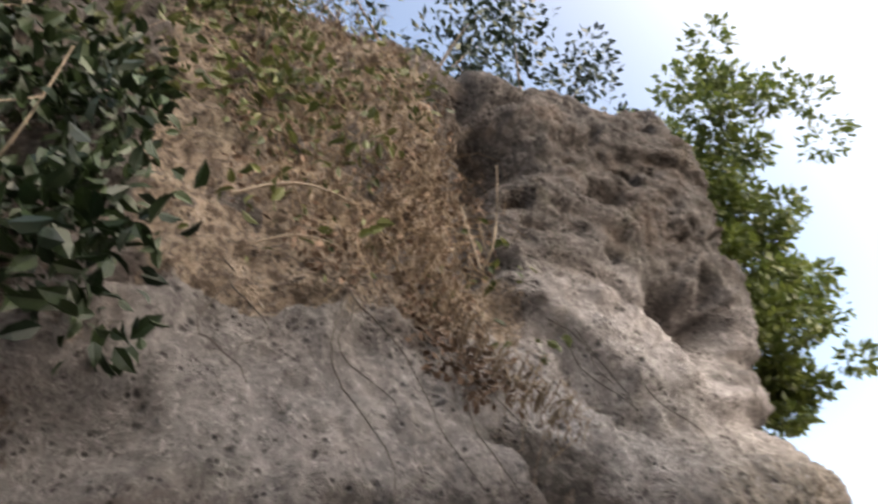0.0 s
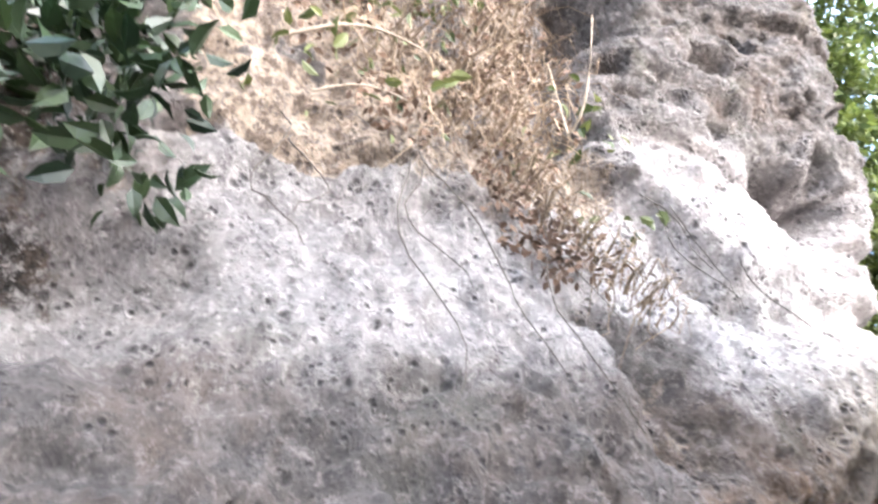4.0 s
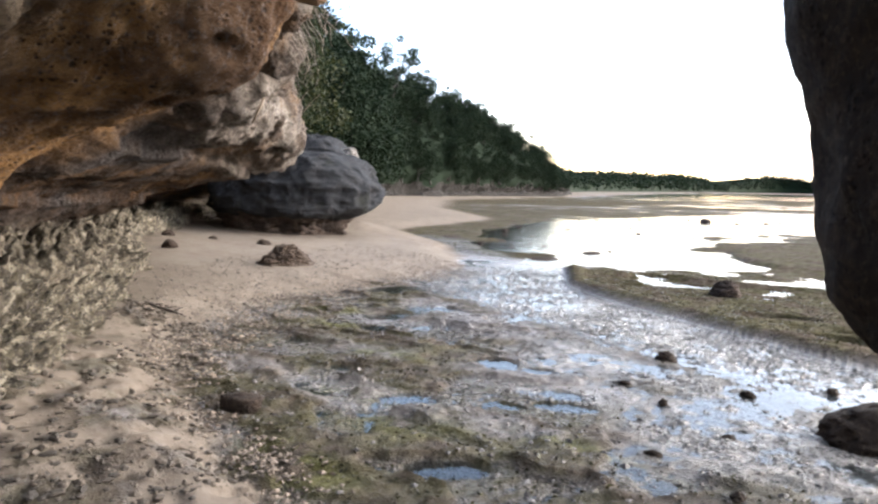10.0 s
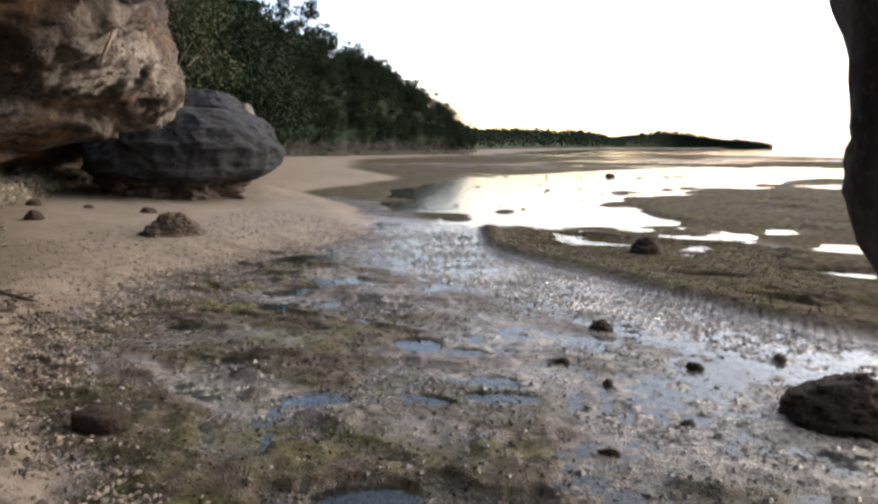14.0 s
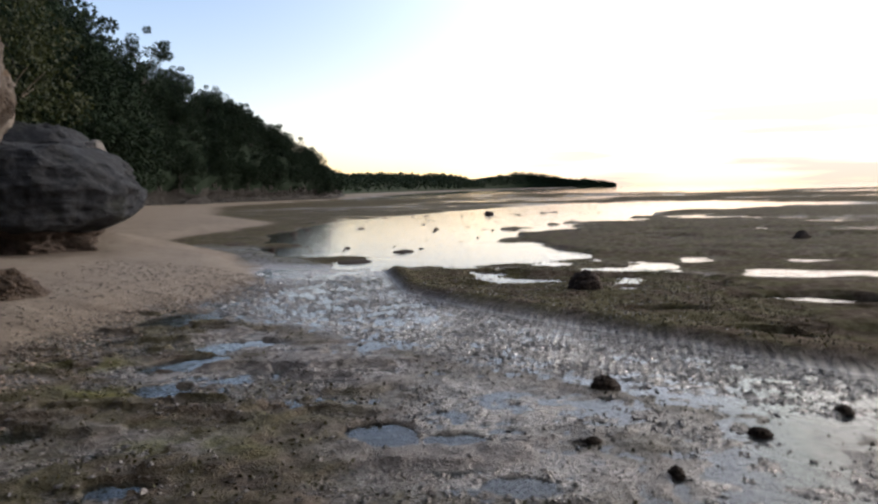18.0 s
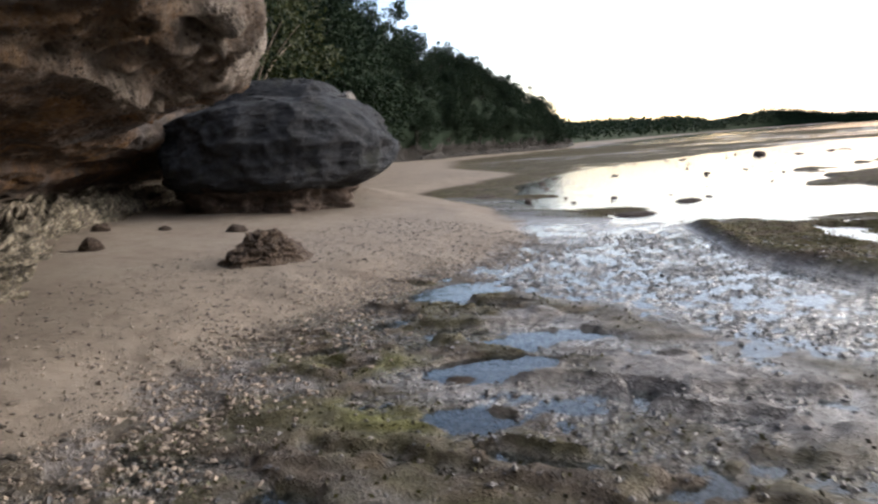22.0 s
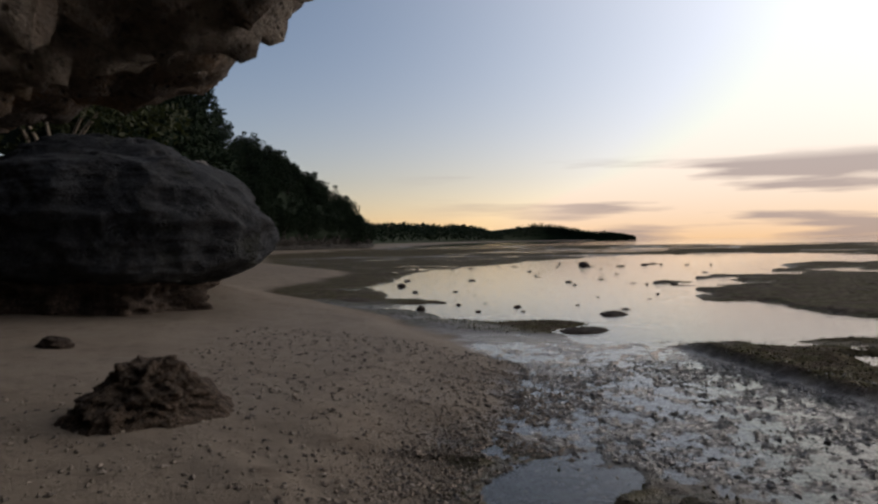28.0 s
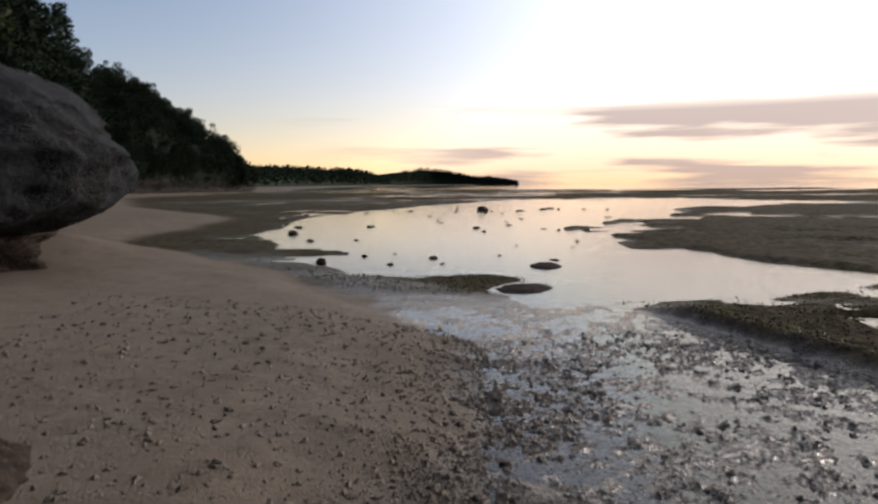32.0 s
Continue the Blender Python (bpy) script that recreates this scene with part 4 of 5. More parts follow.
# ---- rocks ----
OUT = np.array([-5.6, 15.2])
outcrop = empty("rock_outcrop", OUT[0], OUT[1], 0.2, "dark grey undercut limestone outcrop on sand", "rock")


def outcrop_part(name, x, y, z, *more):
    ob = blob_rock(name, x, y, z, *more)
    ob.parent = outcrop
    ob.location = (x - OUT[0], y - OUT[1], z - 0.2)
    for key in ("label", "category"):
        if key in ob:
            del ob[key]
    return ob


outcrop_part("cap", -5.39, 14.95, 0.0, ((0.92, 0.0), (0.94, 0.6), (1.0, 0.82), (1.12, 0.93), (1.36, 1.0), (1.85, 1.02), (2.3, 0.99), (2.65, 0.93), (2.88, 0.80), (3.0, 0.5), (3.04, 0.0)),
             2.83, 2.21, 20, ROCK_DARK, "", "", 104, (0.17, 0.10, 0.03), 220, 160, "", 1.0, 5)
outcrop_part("upper_block", -6.9, 16.9, 1.4, ((-0.3, 1.0), (0.6, 1.04), (1.3, 1.0), (1.8, 0.88), (2.2, 0.66), (2.42, 0.36), (2.5, 0.0)), 2.2, 1.6, 35, ROCK_DARK, "", "", 106, (0.2, 0.12, 0.04), 140, 90, "", 1.0, 3)
tagged(outcrop_part("knob", -5.39, 17.64, 2.5, ((-0.4, 0.9), (0.1, 1.0), (0.5, 0.95), (0.75, 0.7), (0.85, 0.0)), 0.36, 0.30, 20, ROCK_PALE, "", "", 108, (0.2, 0.2, 0.08), 44, 30, "", 1.0, 4), "pale bare rock knob")
tagged(outcrop_part("foot", -5.85, 14.95, 0.0, ((-0.3, 1.06), (0.25, 0.98), (0.5, 0.88), (0.75, 0.86), (1.0, 0.95), (1.35, 1.0), (1.5, 0.0)), 2.12, 1.68, 20, ROCK_STEM, "", "", 140, (0.10, 0.26, 0.07), 200, 80),
       "weathered pinkish foot of the rock")
# only the left end comes into view; the rest is added to shade the slab
blob_rock("sea_rock", 14.75, 1.92, 0.0, ((-0.3, 0.55), (0.5, 0.42), (0.95, 0.5), (1.2, 0.86), (1.6, 0.97), (2.4, 1.0), (3.4, 1.04), (4.6, 0.95), (5.4, 0.6), (5.7, 0.0)),
          4.0, 2.0, -22, ROCK_BROWN, "dark brown mushroom-shaped limestone stack with undercut foot, lengthened out of view for shade", "rock", 111, (0.03, 0.026, 0.018), 230, 170)
blob_rock("boulder", 0.18, 9.42, 0.10, ((-0.15, 1.08), (0.05, 1.02), (0.16, 0.88), (0.30, 0.66), (0.42, 0.46), (0.51, 0.26), (0.55, 0.0)),
          0.66, 0.44, 52, ROCK_CORAL, "jagged brown coral boulder lying on the sand", "boulder", 121, (0.20, 0.24, 0.11), 190, 90, "", 1.0, 3)
blob_rock("rock", 11.35, 5.55, -0.05, ((-0.1, 1.1), (0.1, 1.0), (0.24, 0.75), (0.36, 0.35), (0.4, 0.0)), 0.42, 0.33, 10, ROCK_BROWN,
          "dark wet rock at the foot of the stack", "rock", 131, (0.16, 0.16, 0.07), 70, 40, "", 1.0, 5)

ICO = np.array([(0, 0, 1.0), (0.89, 0, 0.45), (0.28, 0.85, 0.45), (-0.72, 0.53, 0.45), (-0.72, -0.53, 0.45), (0.28, -0.85, 0.45),
                (0.72, 0.53, -0.45), (-0.28, 0.85, -0.45), (-0.89, 0, -0.45), (-0.28, -0.85, -0.45), (0.72, -0.53, -0.45), (0, 0, -1.0)])
ICO_F = np.array([(0, i, i % 5 + 1) for i in range(1, 6)] + [(11, 6 + (i + 1) % 5, 6 + i) for i in range(5)]
                 + [(1, 6, 2), (2, 7, 3), (3, 8, 4), (4, 9, 5), (5, 10, 1), (6, 7, 2), (7, 8, 3), (8, 9, 4), (9, 10, 5), (10, 6, 1)])


OCT = np.array([(1.0, 0, 0.1), (0, 1.0, 0), (-1.0, 0, -0.1), (0, -1.0, 0.1), (0.1, 0, 1.0), (0, 0.1, -1.0)])
OCT_F = np.array([(0, 1, 4), (1, 2, 4), (2, 3, 4), (3, 0, 4), (1, 0, 5), (2, 1, 5), (3, 2, 5), (0, 3, 5)])


def scatter_stones(x, y, size, flat, rng, lift=0.25, fine=False):
    """Many small angular stones in one mesh's verts and faces, sunk a little into the ground."""
    z = ground_fields(x, y)[0]
    n = len(x)
    shape, faces = (OCT, OCT_F) if fine else (ICO, ICO_F)
    k = len(shape)
    v = shape[None] * (1 + 0.75 * (rng.random((n, k, 1)) - 0.5)) + 0.22 * (rng.random((n, k, 3)) - 0.5)
    v = v * (size[:, None, None] * np.stack([0.6 + 0.9 * rng.random(n), 0.6 + 0.9 * rng.random(n), flat * (0.6 + 0.8 * rng.random(n))], -1)[:, None])
    a = rng.random(n) * 6.28
    c, s = np.cos(a)[:, None], np.sin(a)[:, None]
    v = np.stack([v[..., 0] * c - v[..., 1] * s, v[..., 0] * s + v[..., 1] * c, v[..., 2]], -1)
    v = v + np.stack([x, y, z + lift * size * flat], -1)[:, None]
    f = faces[None] + k * np.arange(n)[:, None, None]
    return v.reshape(-1, 3), f.reshape(-1, 3)


def stone_material(name, a, b, rough=0.8):
    m = Mat(name)
    g = m.node("ShaderNodeNewGeometry")
    c = m.coords()
    col = m.mix(g.outputs["Random Per Island"], a, b)
    n = m.noise(c, 60, 4)
    col = m.mix(m.math("MULTIPLY", n, 0.4), col, tuple(0.5 * v for v in a))
    return m.finish(col, rough, m.bump(n, 0.5, 0.01))


PEBBLE = stone_material("coral_pebble", (0.06, 0.046, 0.036), (0.29, 0.23, 0.18))
RUBBLE = stone_material("wet_rubble", (0.022, 0.019, 0.018), (0.155, 0.135, 0.125), 0.35)
GRIT = stone_material("wet_grit", (0.014, 0.012, 0.011), (0.10, 0.087, 0.08), 0.3)
CRUMB = stone_material("rock_crumb", (0.025, 0.02, 0.015), (0.14, 0.112, 0.085))
SHELL = stone_material("shell_grit", (0.045, 0.036, 0.03), (0.26, 0.215, 0.175))


def edge_x(y):
    return np.interp(y, EDGE_Y, EDGE_X)


def build_scatter():
    rng = np.random.default_rng(3)
    n = 21000
    y = 1.8 + 11.0 * rng.random(n) ** 0.9
    x = edge_x(y) + 0.15 + rng.normal(0, 0.42, n)
    keep = rng.random(n) < 0.2 + 0.8 * smooth(0.42, 0.56, fbm(np.stack([x, y, 0 * x], -1) * 1.7, 3, 73))
    x, y = x[keep], y[keep]
    v, f = scatter_stones(x, y, (0.006 + 0.022 * rng.random(len(x)) ** 2.5) * (0.8 + 0.3 * smooth(9.5, 7.5, y)), 0.6, rng, 0.3, True)
    tagged(new("pebbles", mesh_from("pebbles", v, f, [PEBBLE], False)), "broken coral and shell pebbles along the sand edge", "pebbles", kind="stuff")
    n = 76000
    y = 1.5 + 12 * rng.random(n) ** 0.9
    x = edge_x(y) + 0.1 + 8.0 * rng.random(n) ** 1.1
    keep = rng.random(n) < 0.25 + 0.7 * smooth(0.45, 0.6, fbm(np.stack([x, y, 0 * x], -1) * 1.3, 3, 71))
    keep &= rng.random(n) < 1 - 0.75 * ground_fields(x, y)[2]
    x, y = x[keep], y[keep]
    size = (0.006 + 0.023 * rng.random(len(x)) ** 4) * (0.7 + 0.3 * smooth(9.5, 7.5, y + 0.48 * x - 1.4))
    v, f = scatter_stones(x, y, size, 0.6, rng, 0.3, True)
    tagged(new("reef_rubble", mesh_from("reef_rubble", v, f, [RUBBLE], False)), "dark wet coral rubble strewn over the tidal flat", "rubble", kind="stuff")
    # fine wet grit and clots of weed over the rippled flat
    n = 42000
    x, y = 3.0 + 9.5 * rng.random(n), 4.5 + 9.5 * rng.random(n)
    fields = ground_fields(x, y)
    keep = (fields[3] > 0.55) & (fields[1] < 0.2) & (rng.random(n) < 0.15 + 0.85 * smooth(0.45, 0.58, fbm(np.stack([x * 1.6, y * 2.2, 0 * x], -1), 3, 78)))
    x, y = x[keep], y[keep]
    v, f = scatter_stones(x, y, 0.006 + 0.020 * rng.random(len(x)) ** 3, 0.55, rng, 0.45, True)
    tagged(new("wet_grit", mesh_from("wet_grit", v, f, [GRIT], False)), "dark wet grit and weed clots on the shining flat", "grit", kind="stuff")
    n = 10000
    y = 4.0 + 10 * rng.random(n)
    x = edge_x(y) + 0.2 - 4.0 * rng.random(n) ** 2.2
    v, f = scatter_stones(x, y, 0.005 + 0.021 * rng.random(n) ** 3, 0.6, rng, 0.3, True)
    tagged(new("shell_grit", mesh_from("shell_grit", v, f, [SHELL], False)), "shell and coral grit lying on the sand", "shell grit", kind="stuff")
    # dark crumbs of rock and weed on the stony sand by the cliff foot
    n = 11000
    x = np.where(rng.random(n) < 0.8, 4.2 + 6.2 * rng.random(n), 2.9 + rng.normal(0, 0.55, n))
    y = np.where(x > 4.2, edge_x(x * 0) * 0 + 0.6 + 3.2 * rng.random(n), 4.4 + rng.normal(0, 0.28, n))
    keep = (edge_x(y) - x > -0.2) & (rng.random(n) < 0.12 + smooth(0.5, 0.62, fbm(np.stack([x, y, 0 * x], -1) * 2.6, 3, 72)))
    x, y = x[keep], y[keep]
    v, f = scatter_stones(x, y, 0.006 + 0.034 * rng.random(len(x)) ** 3.5, 0.6, rng, 0.3)
    tagged(new("rock_crumbs", mesh_from("rock_crumbs", v, f, [CRUMB], False)), "brown rock crumbs and dried weed on the sand", "rock crumbs", kind="stuff")


build_scatter()


def build_weed():
    """Short tufts of seaweed on the shelf and on the bank."""
    rng = np.random.default_rng(4)
    n = 26000
    y = 1.5 + 17 * rng.random(n)
    x = edge_x(y) + 0.1 + 9 * rng.random(n)
    z, sand, algae, wet, _, _ = ground_fields(x, y)
    keep = (algae > 0.5) & (sand < 0.3) & (z > -0.01) & (rng.random(n) < algae)
    x, y, z = x[keep], y[keep], z[keep]
    n = len(x)
    h = 0.008 + 0.016 * rng.random(n)
    a = rng.random(n) * 6.28
    w = 0.35 * h + 0.006
    lean = rng.normal(0, 0.6, (n, 2)) * h[:, None]
    base = np.stack([x, y, z - 0.004], -1)
    side = np.stack([np.cos(a) * w, np.sin(a) * w, 0 * a], -1)
    tip = base + np.stack([lean[:, 0], lean[:, 1], h], -1)
    v = np.stack([base - side, base + side, tip + 0.6 * side, tip - 0.6 * side], 1).reshape(-1, 3)
    f = np.arange(4 * n).reshape(-1, 4)
    tagged(new("seaweed", mesh_from("seaweed", v, f, [WEED], False)), "olive green seaweed tufts on wet reef rock", "seaweed", kind="stuff")


WEED = leaf_material("seaweed_blade", (0.017, 0.014, 0.008), (0.075, 0.070, 0.021), 0.5, 0.15)
build_weed()


def rock_at(name, x, y, a, b, h, mat, label, seed, turn=0, sink=0.08, rough=(0.22, 0.24, 0.11), n=48, group="", facets=4):
    return blob_rock(name, x, y, height(x, y) - sink * h, ((-0.25 * h, 1.0), (0.15 * h, 1.0), (0.5 * h, 0.85), (0.85 * h, 0.5), (h, 0.0)), a, b, turn, mat, label, "rock", seed, rough, n, 30, group, 1.0, facets)


rock_at("stone", -5.5, 10.3, 0.20, 0.16, 0.17, ROCK_BROWN, "fist-sized brown stone on the sand by the cliff foot", 201)
rock_at("stone", -2.7, 11.3, 0.22, 0.15, 0.13, ROCK_BROWN, "small brown stone half sunk in the sand", 205)
rock_at("stone", -4.3, 10.9, 0.13, 0.10, 0.08, ROCK_BROWN, "small brown stone half sunk in the sand", 209)
blob_rock("stone_block", 6.65, 2.92, height(6.65, 2.92) - 0.03, ((-0.08, 0.9), (0.02, 1.0), (0.10, 1.0), (0.135, 0.92), (0.145, 0.0)), 0.19, 0.12, 20, ROCK_BROWN,
          "dark squarish stone standing on the weedy reef", "rock", 213, (0.12, 0.08, 0.05), 60, 36, "", 1.0, 5)
for i, (x, y, r) in enumerate(((9.9, 4.2, 0.05), (10.3, 4.9, 0.045), (10.6, 3.7, 0.05), (9.6, 5.5, 0.05), (10.2, 6.3, 0.06), (9.1, 5.9, 0.045), (8.9, 3.0, 0.05), (10.9, 6.9, 0.06))):
    rock_at("stone", x, y, 1.2 * r, 0.8 * r, 0.7 * r, ROCK_BROWN, "small dark stone on the wet rubble flat", 260 + i, 40 * i, 0.1, (0.3, 0.3, 0.15), 26, "stones on the flat")
rock_at("reef_slab", 4.85, 6.95, 0.27, 0.20, 0.10, ROCK_BROWN, "flat brown reef slab standing in a tide pool", 217, 10, 0.0, (0.12, 0.06, 0.04))
rock_at("rock", 8.72, 12.6, 0.28, 0.22, 0.30, ROCK_BROWN, "dark rock on the weed bank", 221)
rock_at("rock", 14.4, 23.1, 0.22, 0.2, 0.28, ROCK_BROWN, "dark rock on the outer flat", 225)
rock_at("rock", 9.15, 7.2, 0.12, 0.09, 0.10, ROCK_BROWN, "small dark rock in the wet channel", 229)
rock_at("rock", -3.4, 8.95, 0.2, 0.16, 0.2, ROCK_BROWN, "small brown rock lying by the cliff foot", 237)


def lagoon_stones():
    rng = random.Random(8)
    spots = [(0.7, 45.9, 0.42, 0.26), (-4.2, 27.4, 0.22, 0.12), (3.3, 19.5, 0.4, 0.07), (2.9, 16.8, 0.46, 0.07), (-1.0, 19.8, 0.14, 0.1), (-3.4, 21.6, 0.7, 0.09)]
    for _ in range(60):
        y = rng.uniform(17.5, 50)
        spots.append((-0.5 - 0.05 * y + rng.uniform(-0.17, 0.26) * y, y, rng.uniform(0.05, 0.2) * (0.5 + y / 50), rng.uniform(0.01, 0.06) * (0.5 + y / 50)))
    first = blob_rock("lagoon_stone", 0, 0, -0.05, ((-0.3, 1.0), (0.3, 0.95), (0.7, 0.7), (1.0, 0.0)), 1.0, 0.75, 0, ROCK_BROWN,
                      "dark stone rising out of the still lagoon", "rock", 241, (0.16, 0.12, 0.06), 30, 16, "stones in the lagoon")
    for i, (x, y, r, h) in enumerate(spots):
        m = pose(x, y, -0.06, 0, 0, rng.uniform(0, 360))
        ob = first if i == 0 else copy_thing(first, m)
        ob.matrix_basis = m @ Matrix.Diagonal((r, r, h + 0.06, 1))


lagoon_stones()

# ---- driftwood ----
OLD_WOOD = stone_material("old_driftwood", (0.03, 0.024, 0.018), (0.07, 0.055, 0.042))


def driftwood():
    base = empty("driftwood", 2.55, 4.78, height(2.55, 4.78), "thin dark driftwood branch lying on the sand", "driftwood")
    t = np.linspace(0, 1, 14)
    x, y = -0.62 + 1.0 * t, -0.16 + 0.3 * t + 0.05 * np.sin(6 * t)
    z = ground_fields(x + 2.55, y + 4.78)[0] - height(2.55, 4.78)
    part("stem", mesh_from("stem", *tube(np.stack([x, y, z + 0.008], -1), 0.034 - 0.014 * t + 0.006 * np.sin(17 * t), 7), [OLD_WOOD]), base)
    for k in (3, 6, 9):
        q = np.linspace(0, 1, 5)[:, None]
        end = np.array([x[k] + 0.12, y[k] - 0.10 + 0.03 * k, z[k] + 0.02])
        part("twig", mesh_from("twig", *tube(np.array([x[k], y[k], z[k] + 0.01]) * (1 - q) + end * q, np.linspace(0.012, 0.005, 5), 5), [OLD_WOOD]), base)


driftwood()


# ---- plants ----
def leaf_cloud(centres, radii, per, size, rng, shape=0.42, droop=0.0, quads=1):
    """Leaf blades round the clump centres: diamond quads folded along the middle."""
    n = len(centres) * per
    c = np.repeat(np.asarray(centres, float), per, 0)
    r = np.repeat(np.asarray(radii, float), per)
    d = rng.normal(size=(n, 3))
    d /= np.linalg.norm(d, axis=1, keepdims=True) + 1e-9
    pos = c + d * (r * (0.45 + 0.6 * rng.random(n) ** 0.5))[:, None] * np.array([1, 1, 0.75])
    way = d + rng.normal(0, 0.7, (n, 3)) + np.array([0, 0, -droop])
    way /= np.linalg.norm(way, axis=1, keepdims=True) + 1e-9
    side = np.cross(way, rng.normal(size=(n, 3)))
    side /= np.linalg.norm(side, axis=1, keepdims=True) + 1e-9
    nor = np.cross(way, side)
    ln = (size * (0.6 + 0.8 * rng.random(n)))[:, None]
    w = shape * ln
    if quads == 1:
        v = np.stack([pos, pos + 0.5 * ln * way + 0.5 * w * side, pos + ln * way, pos + 0.5 * ln * way - 0.5 * w * side], 1)
        return v.reshape(-1, 3), np.arange(4 * n).reshape(-1, 4)
    m1, m2 = pos + 0.3 * ln * way, pos + 0.68 * ln * way - 0.05 * ln * nor
    lift = 0.10 * ln * nor
    v = np.stack([pos, m1, m2, pos + ln * way - 0.16 * ln * nor,
                  m1 + 0.5 * w * side + lift, m2 + 0.42 * w * side + lift, m1 - 0.5 * w * side + lift, m2 - 0.42 * w * side + lift], 1)
    tri = np.array([(0, 1, 4), (1, 2, 5), (1, 5, 4), (2, 3, 5), (0, 6, 1), (1, 6, 7), (1, 7, 2), (2, 7, 3)])
    return v.reshape(-1, 3), (tri[None] + 8 * np.arange(n)[:, None, None]).reshape(-1, 3)


def make_tree(name, x, y, z, high, wide, clumps, per, leaf, mat, label, seed, lean=(0, 0), trunk_share=0.5, flat=0.75, group="", bark=BARK):
    rng = np.random.default_rng(seed)
    base = empty(name, x, y, z, label, "tree", group)
    t = np.linspace(0, 1, 9)
    wav = rng.normal(0, 0.03 * high, (9, 2)) * t[:, None]
    tr = np.stack([lean[0] * t**1.5 + wav[:, 0], lean[1] * t**1.5 + wav[:, 1], high * trunk_share * 1.3 * t - 0.3], -1)
    r0 = 0.022 * high + 0.03
    part("trunk", mesh_from("trunk", *tube(tr, r0 * (1 - 0.75 * t), 8), [bark]), base)
    cent, rad = [], []
    mid = np.array([lean[0], lean[1], high * (0.5 + 0.5 * trunk_share)])
    limbs = []
    for i in range(6):
        a = i * 1.05 + rng.random()
        k = 4 + i % 4
        end = mid + np.array([math.cos(a) * wide * 0.75, math.sin(a) * wide * 0.75, high * 0.22 * (rng.random() - 0.35)])
        q = np.linspace(0, 1, 6)[:, None]
        limbs.append(tube(tr[k] * (1 - q) + end * q + np.array([0, 0, 0.06 * high]) * np.sin(3.14 * q), 0.4 * r0 * (1 - 0.8 * q[:, 0]), 5))
        part("limb", mesh_from("limb", *limbs[-1], [bark]), base)
        cent.append(end)
        rad.append(0.3 * wide)
    while len(cent) < clumps:
        d = rng.normal(size=3)
        d /= np.linalg.norm(d)
        k = 0.35 + 0.65 * rng.random() ** 0.5
        cent.append(mid + d * k * np.array([wide, wide, high * (1 - trunk_share) * flat]))
        rad.append(wide * (0.14 + 0.2 * rng.random()))
    part("crown", mesh_from("crown", *leaf_cloud(cent, rad, per, leaf, rng, 0.5), [mat], False), base)
    return base


def face_point(s, z):
    """The place on the cliff's outer face at station s (0 to 13) and height z."""
    i = int(np.searchsorted(CLIFF_S, s))
    col = CLIFF_V[i]
    j = FACE_J + int(np.argmin(np.abs(col[FACE_J:, 2] - z)))
    return col[j], CLIFF_N[i, j]

# broad-leaved shrub on the first stretch of cliff
def cliff_shrub(label, lo_s, hi_s, lo_z, hi_z, clumps, per, leaf, mat, seed, quads=2, off=0.15):
    rng = np.random.default_rng(seed)
    p0, n0 = face_point((lo_s + hi_s) / 2, (lo_z + hi_z) / 2)
    base = empty("shrub", *p0, label, "shrub")
    cent, rad = [], []
    for _ in range(clumps):
        p, n = face_point(lo_s + (hi_s - lo_s) * rng.random(), lo_z + (hi_z - lo_z) * rng.random())
        cent.append(p + n * (off + 0.25 * rng.random()) - p0)
        rad.append(0.16 + 0.16 * rng.random())
    part("leaves", mesh_from("leaves", *leaf_cloud(cent, rad, per, leaf, rng, 0.5, 0.3, quads), [mat], False), base)
    for i in range(7):
        a = cent[i * 9 % len(cent)]
        b = a + rng.normal(0, 0.22, 3) + np.array([0, 0, 0.35])
        q = np.linspace(0, 1, 8)[:, None]
        path = a * (1 - q) + b * q + np.array([0, 0, -0.15]) * np.sin(3.14 * q)
        part("stem", mesh_from("stem", *tube(path, np.linspace(0.009, 0.004, 8), 5), [BARK]), base)
    return base


cliff_shrub("glossy broad-leaved green shrub hanging on the cliff face", 0.9, 2.22, 3.95, 6.3, 150, 32, 0.112, LEAF, 301)
cliff_shrub("light green scrub growing along the cliff gully", 2.5, 3.8, 4.4, 8.2, 36, 14, 0.085, LEAF_SCRUB, 302, 2, 0.05)
cliff_shrub("dark green creeper hanging over the cliff above the undercut", 8.3, 9.5, 4.6, 8.0, 120, 34, 0.10, LEAF_OLIVE, 304, 1, 0.12)
cliff_shrub("green scrub on the upper slope of the cliff", 1.0, 3.0, 6.2, 9.2, 100, 26, 0.10, LEAF_SCRUB, 303, 2, 0.1)


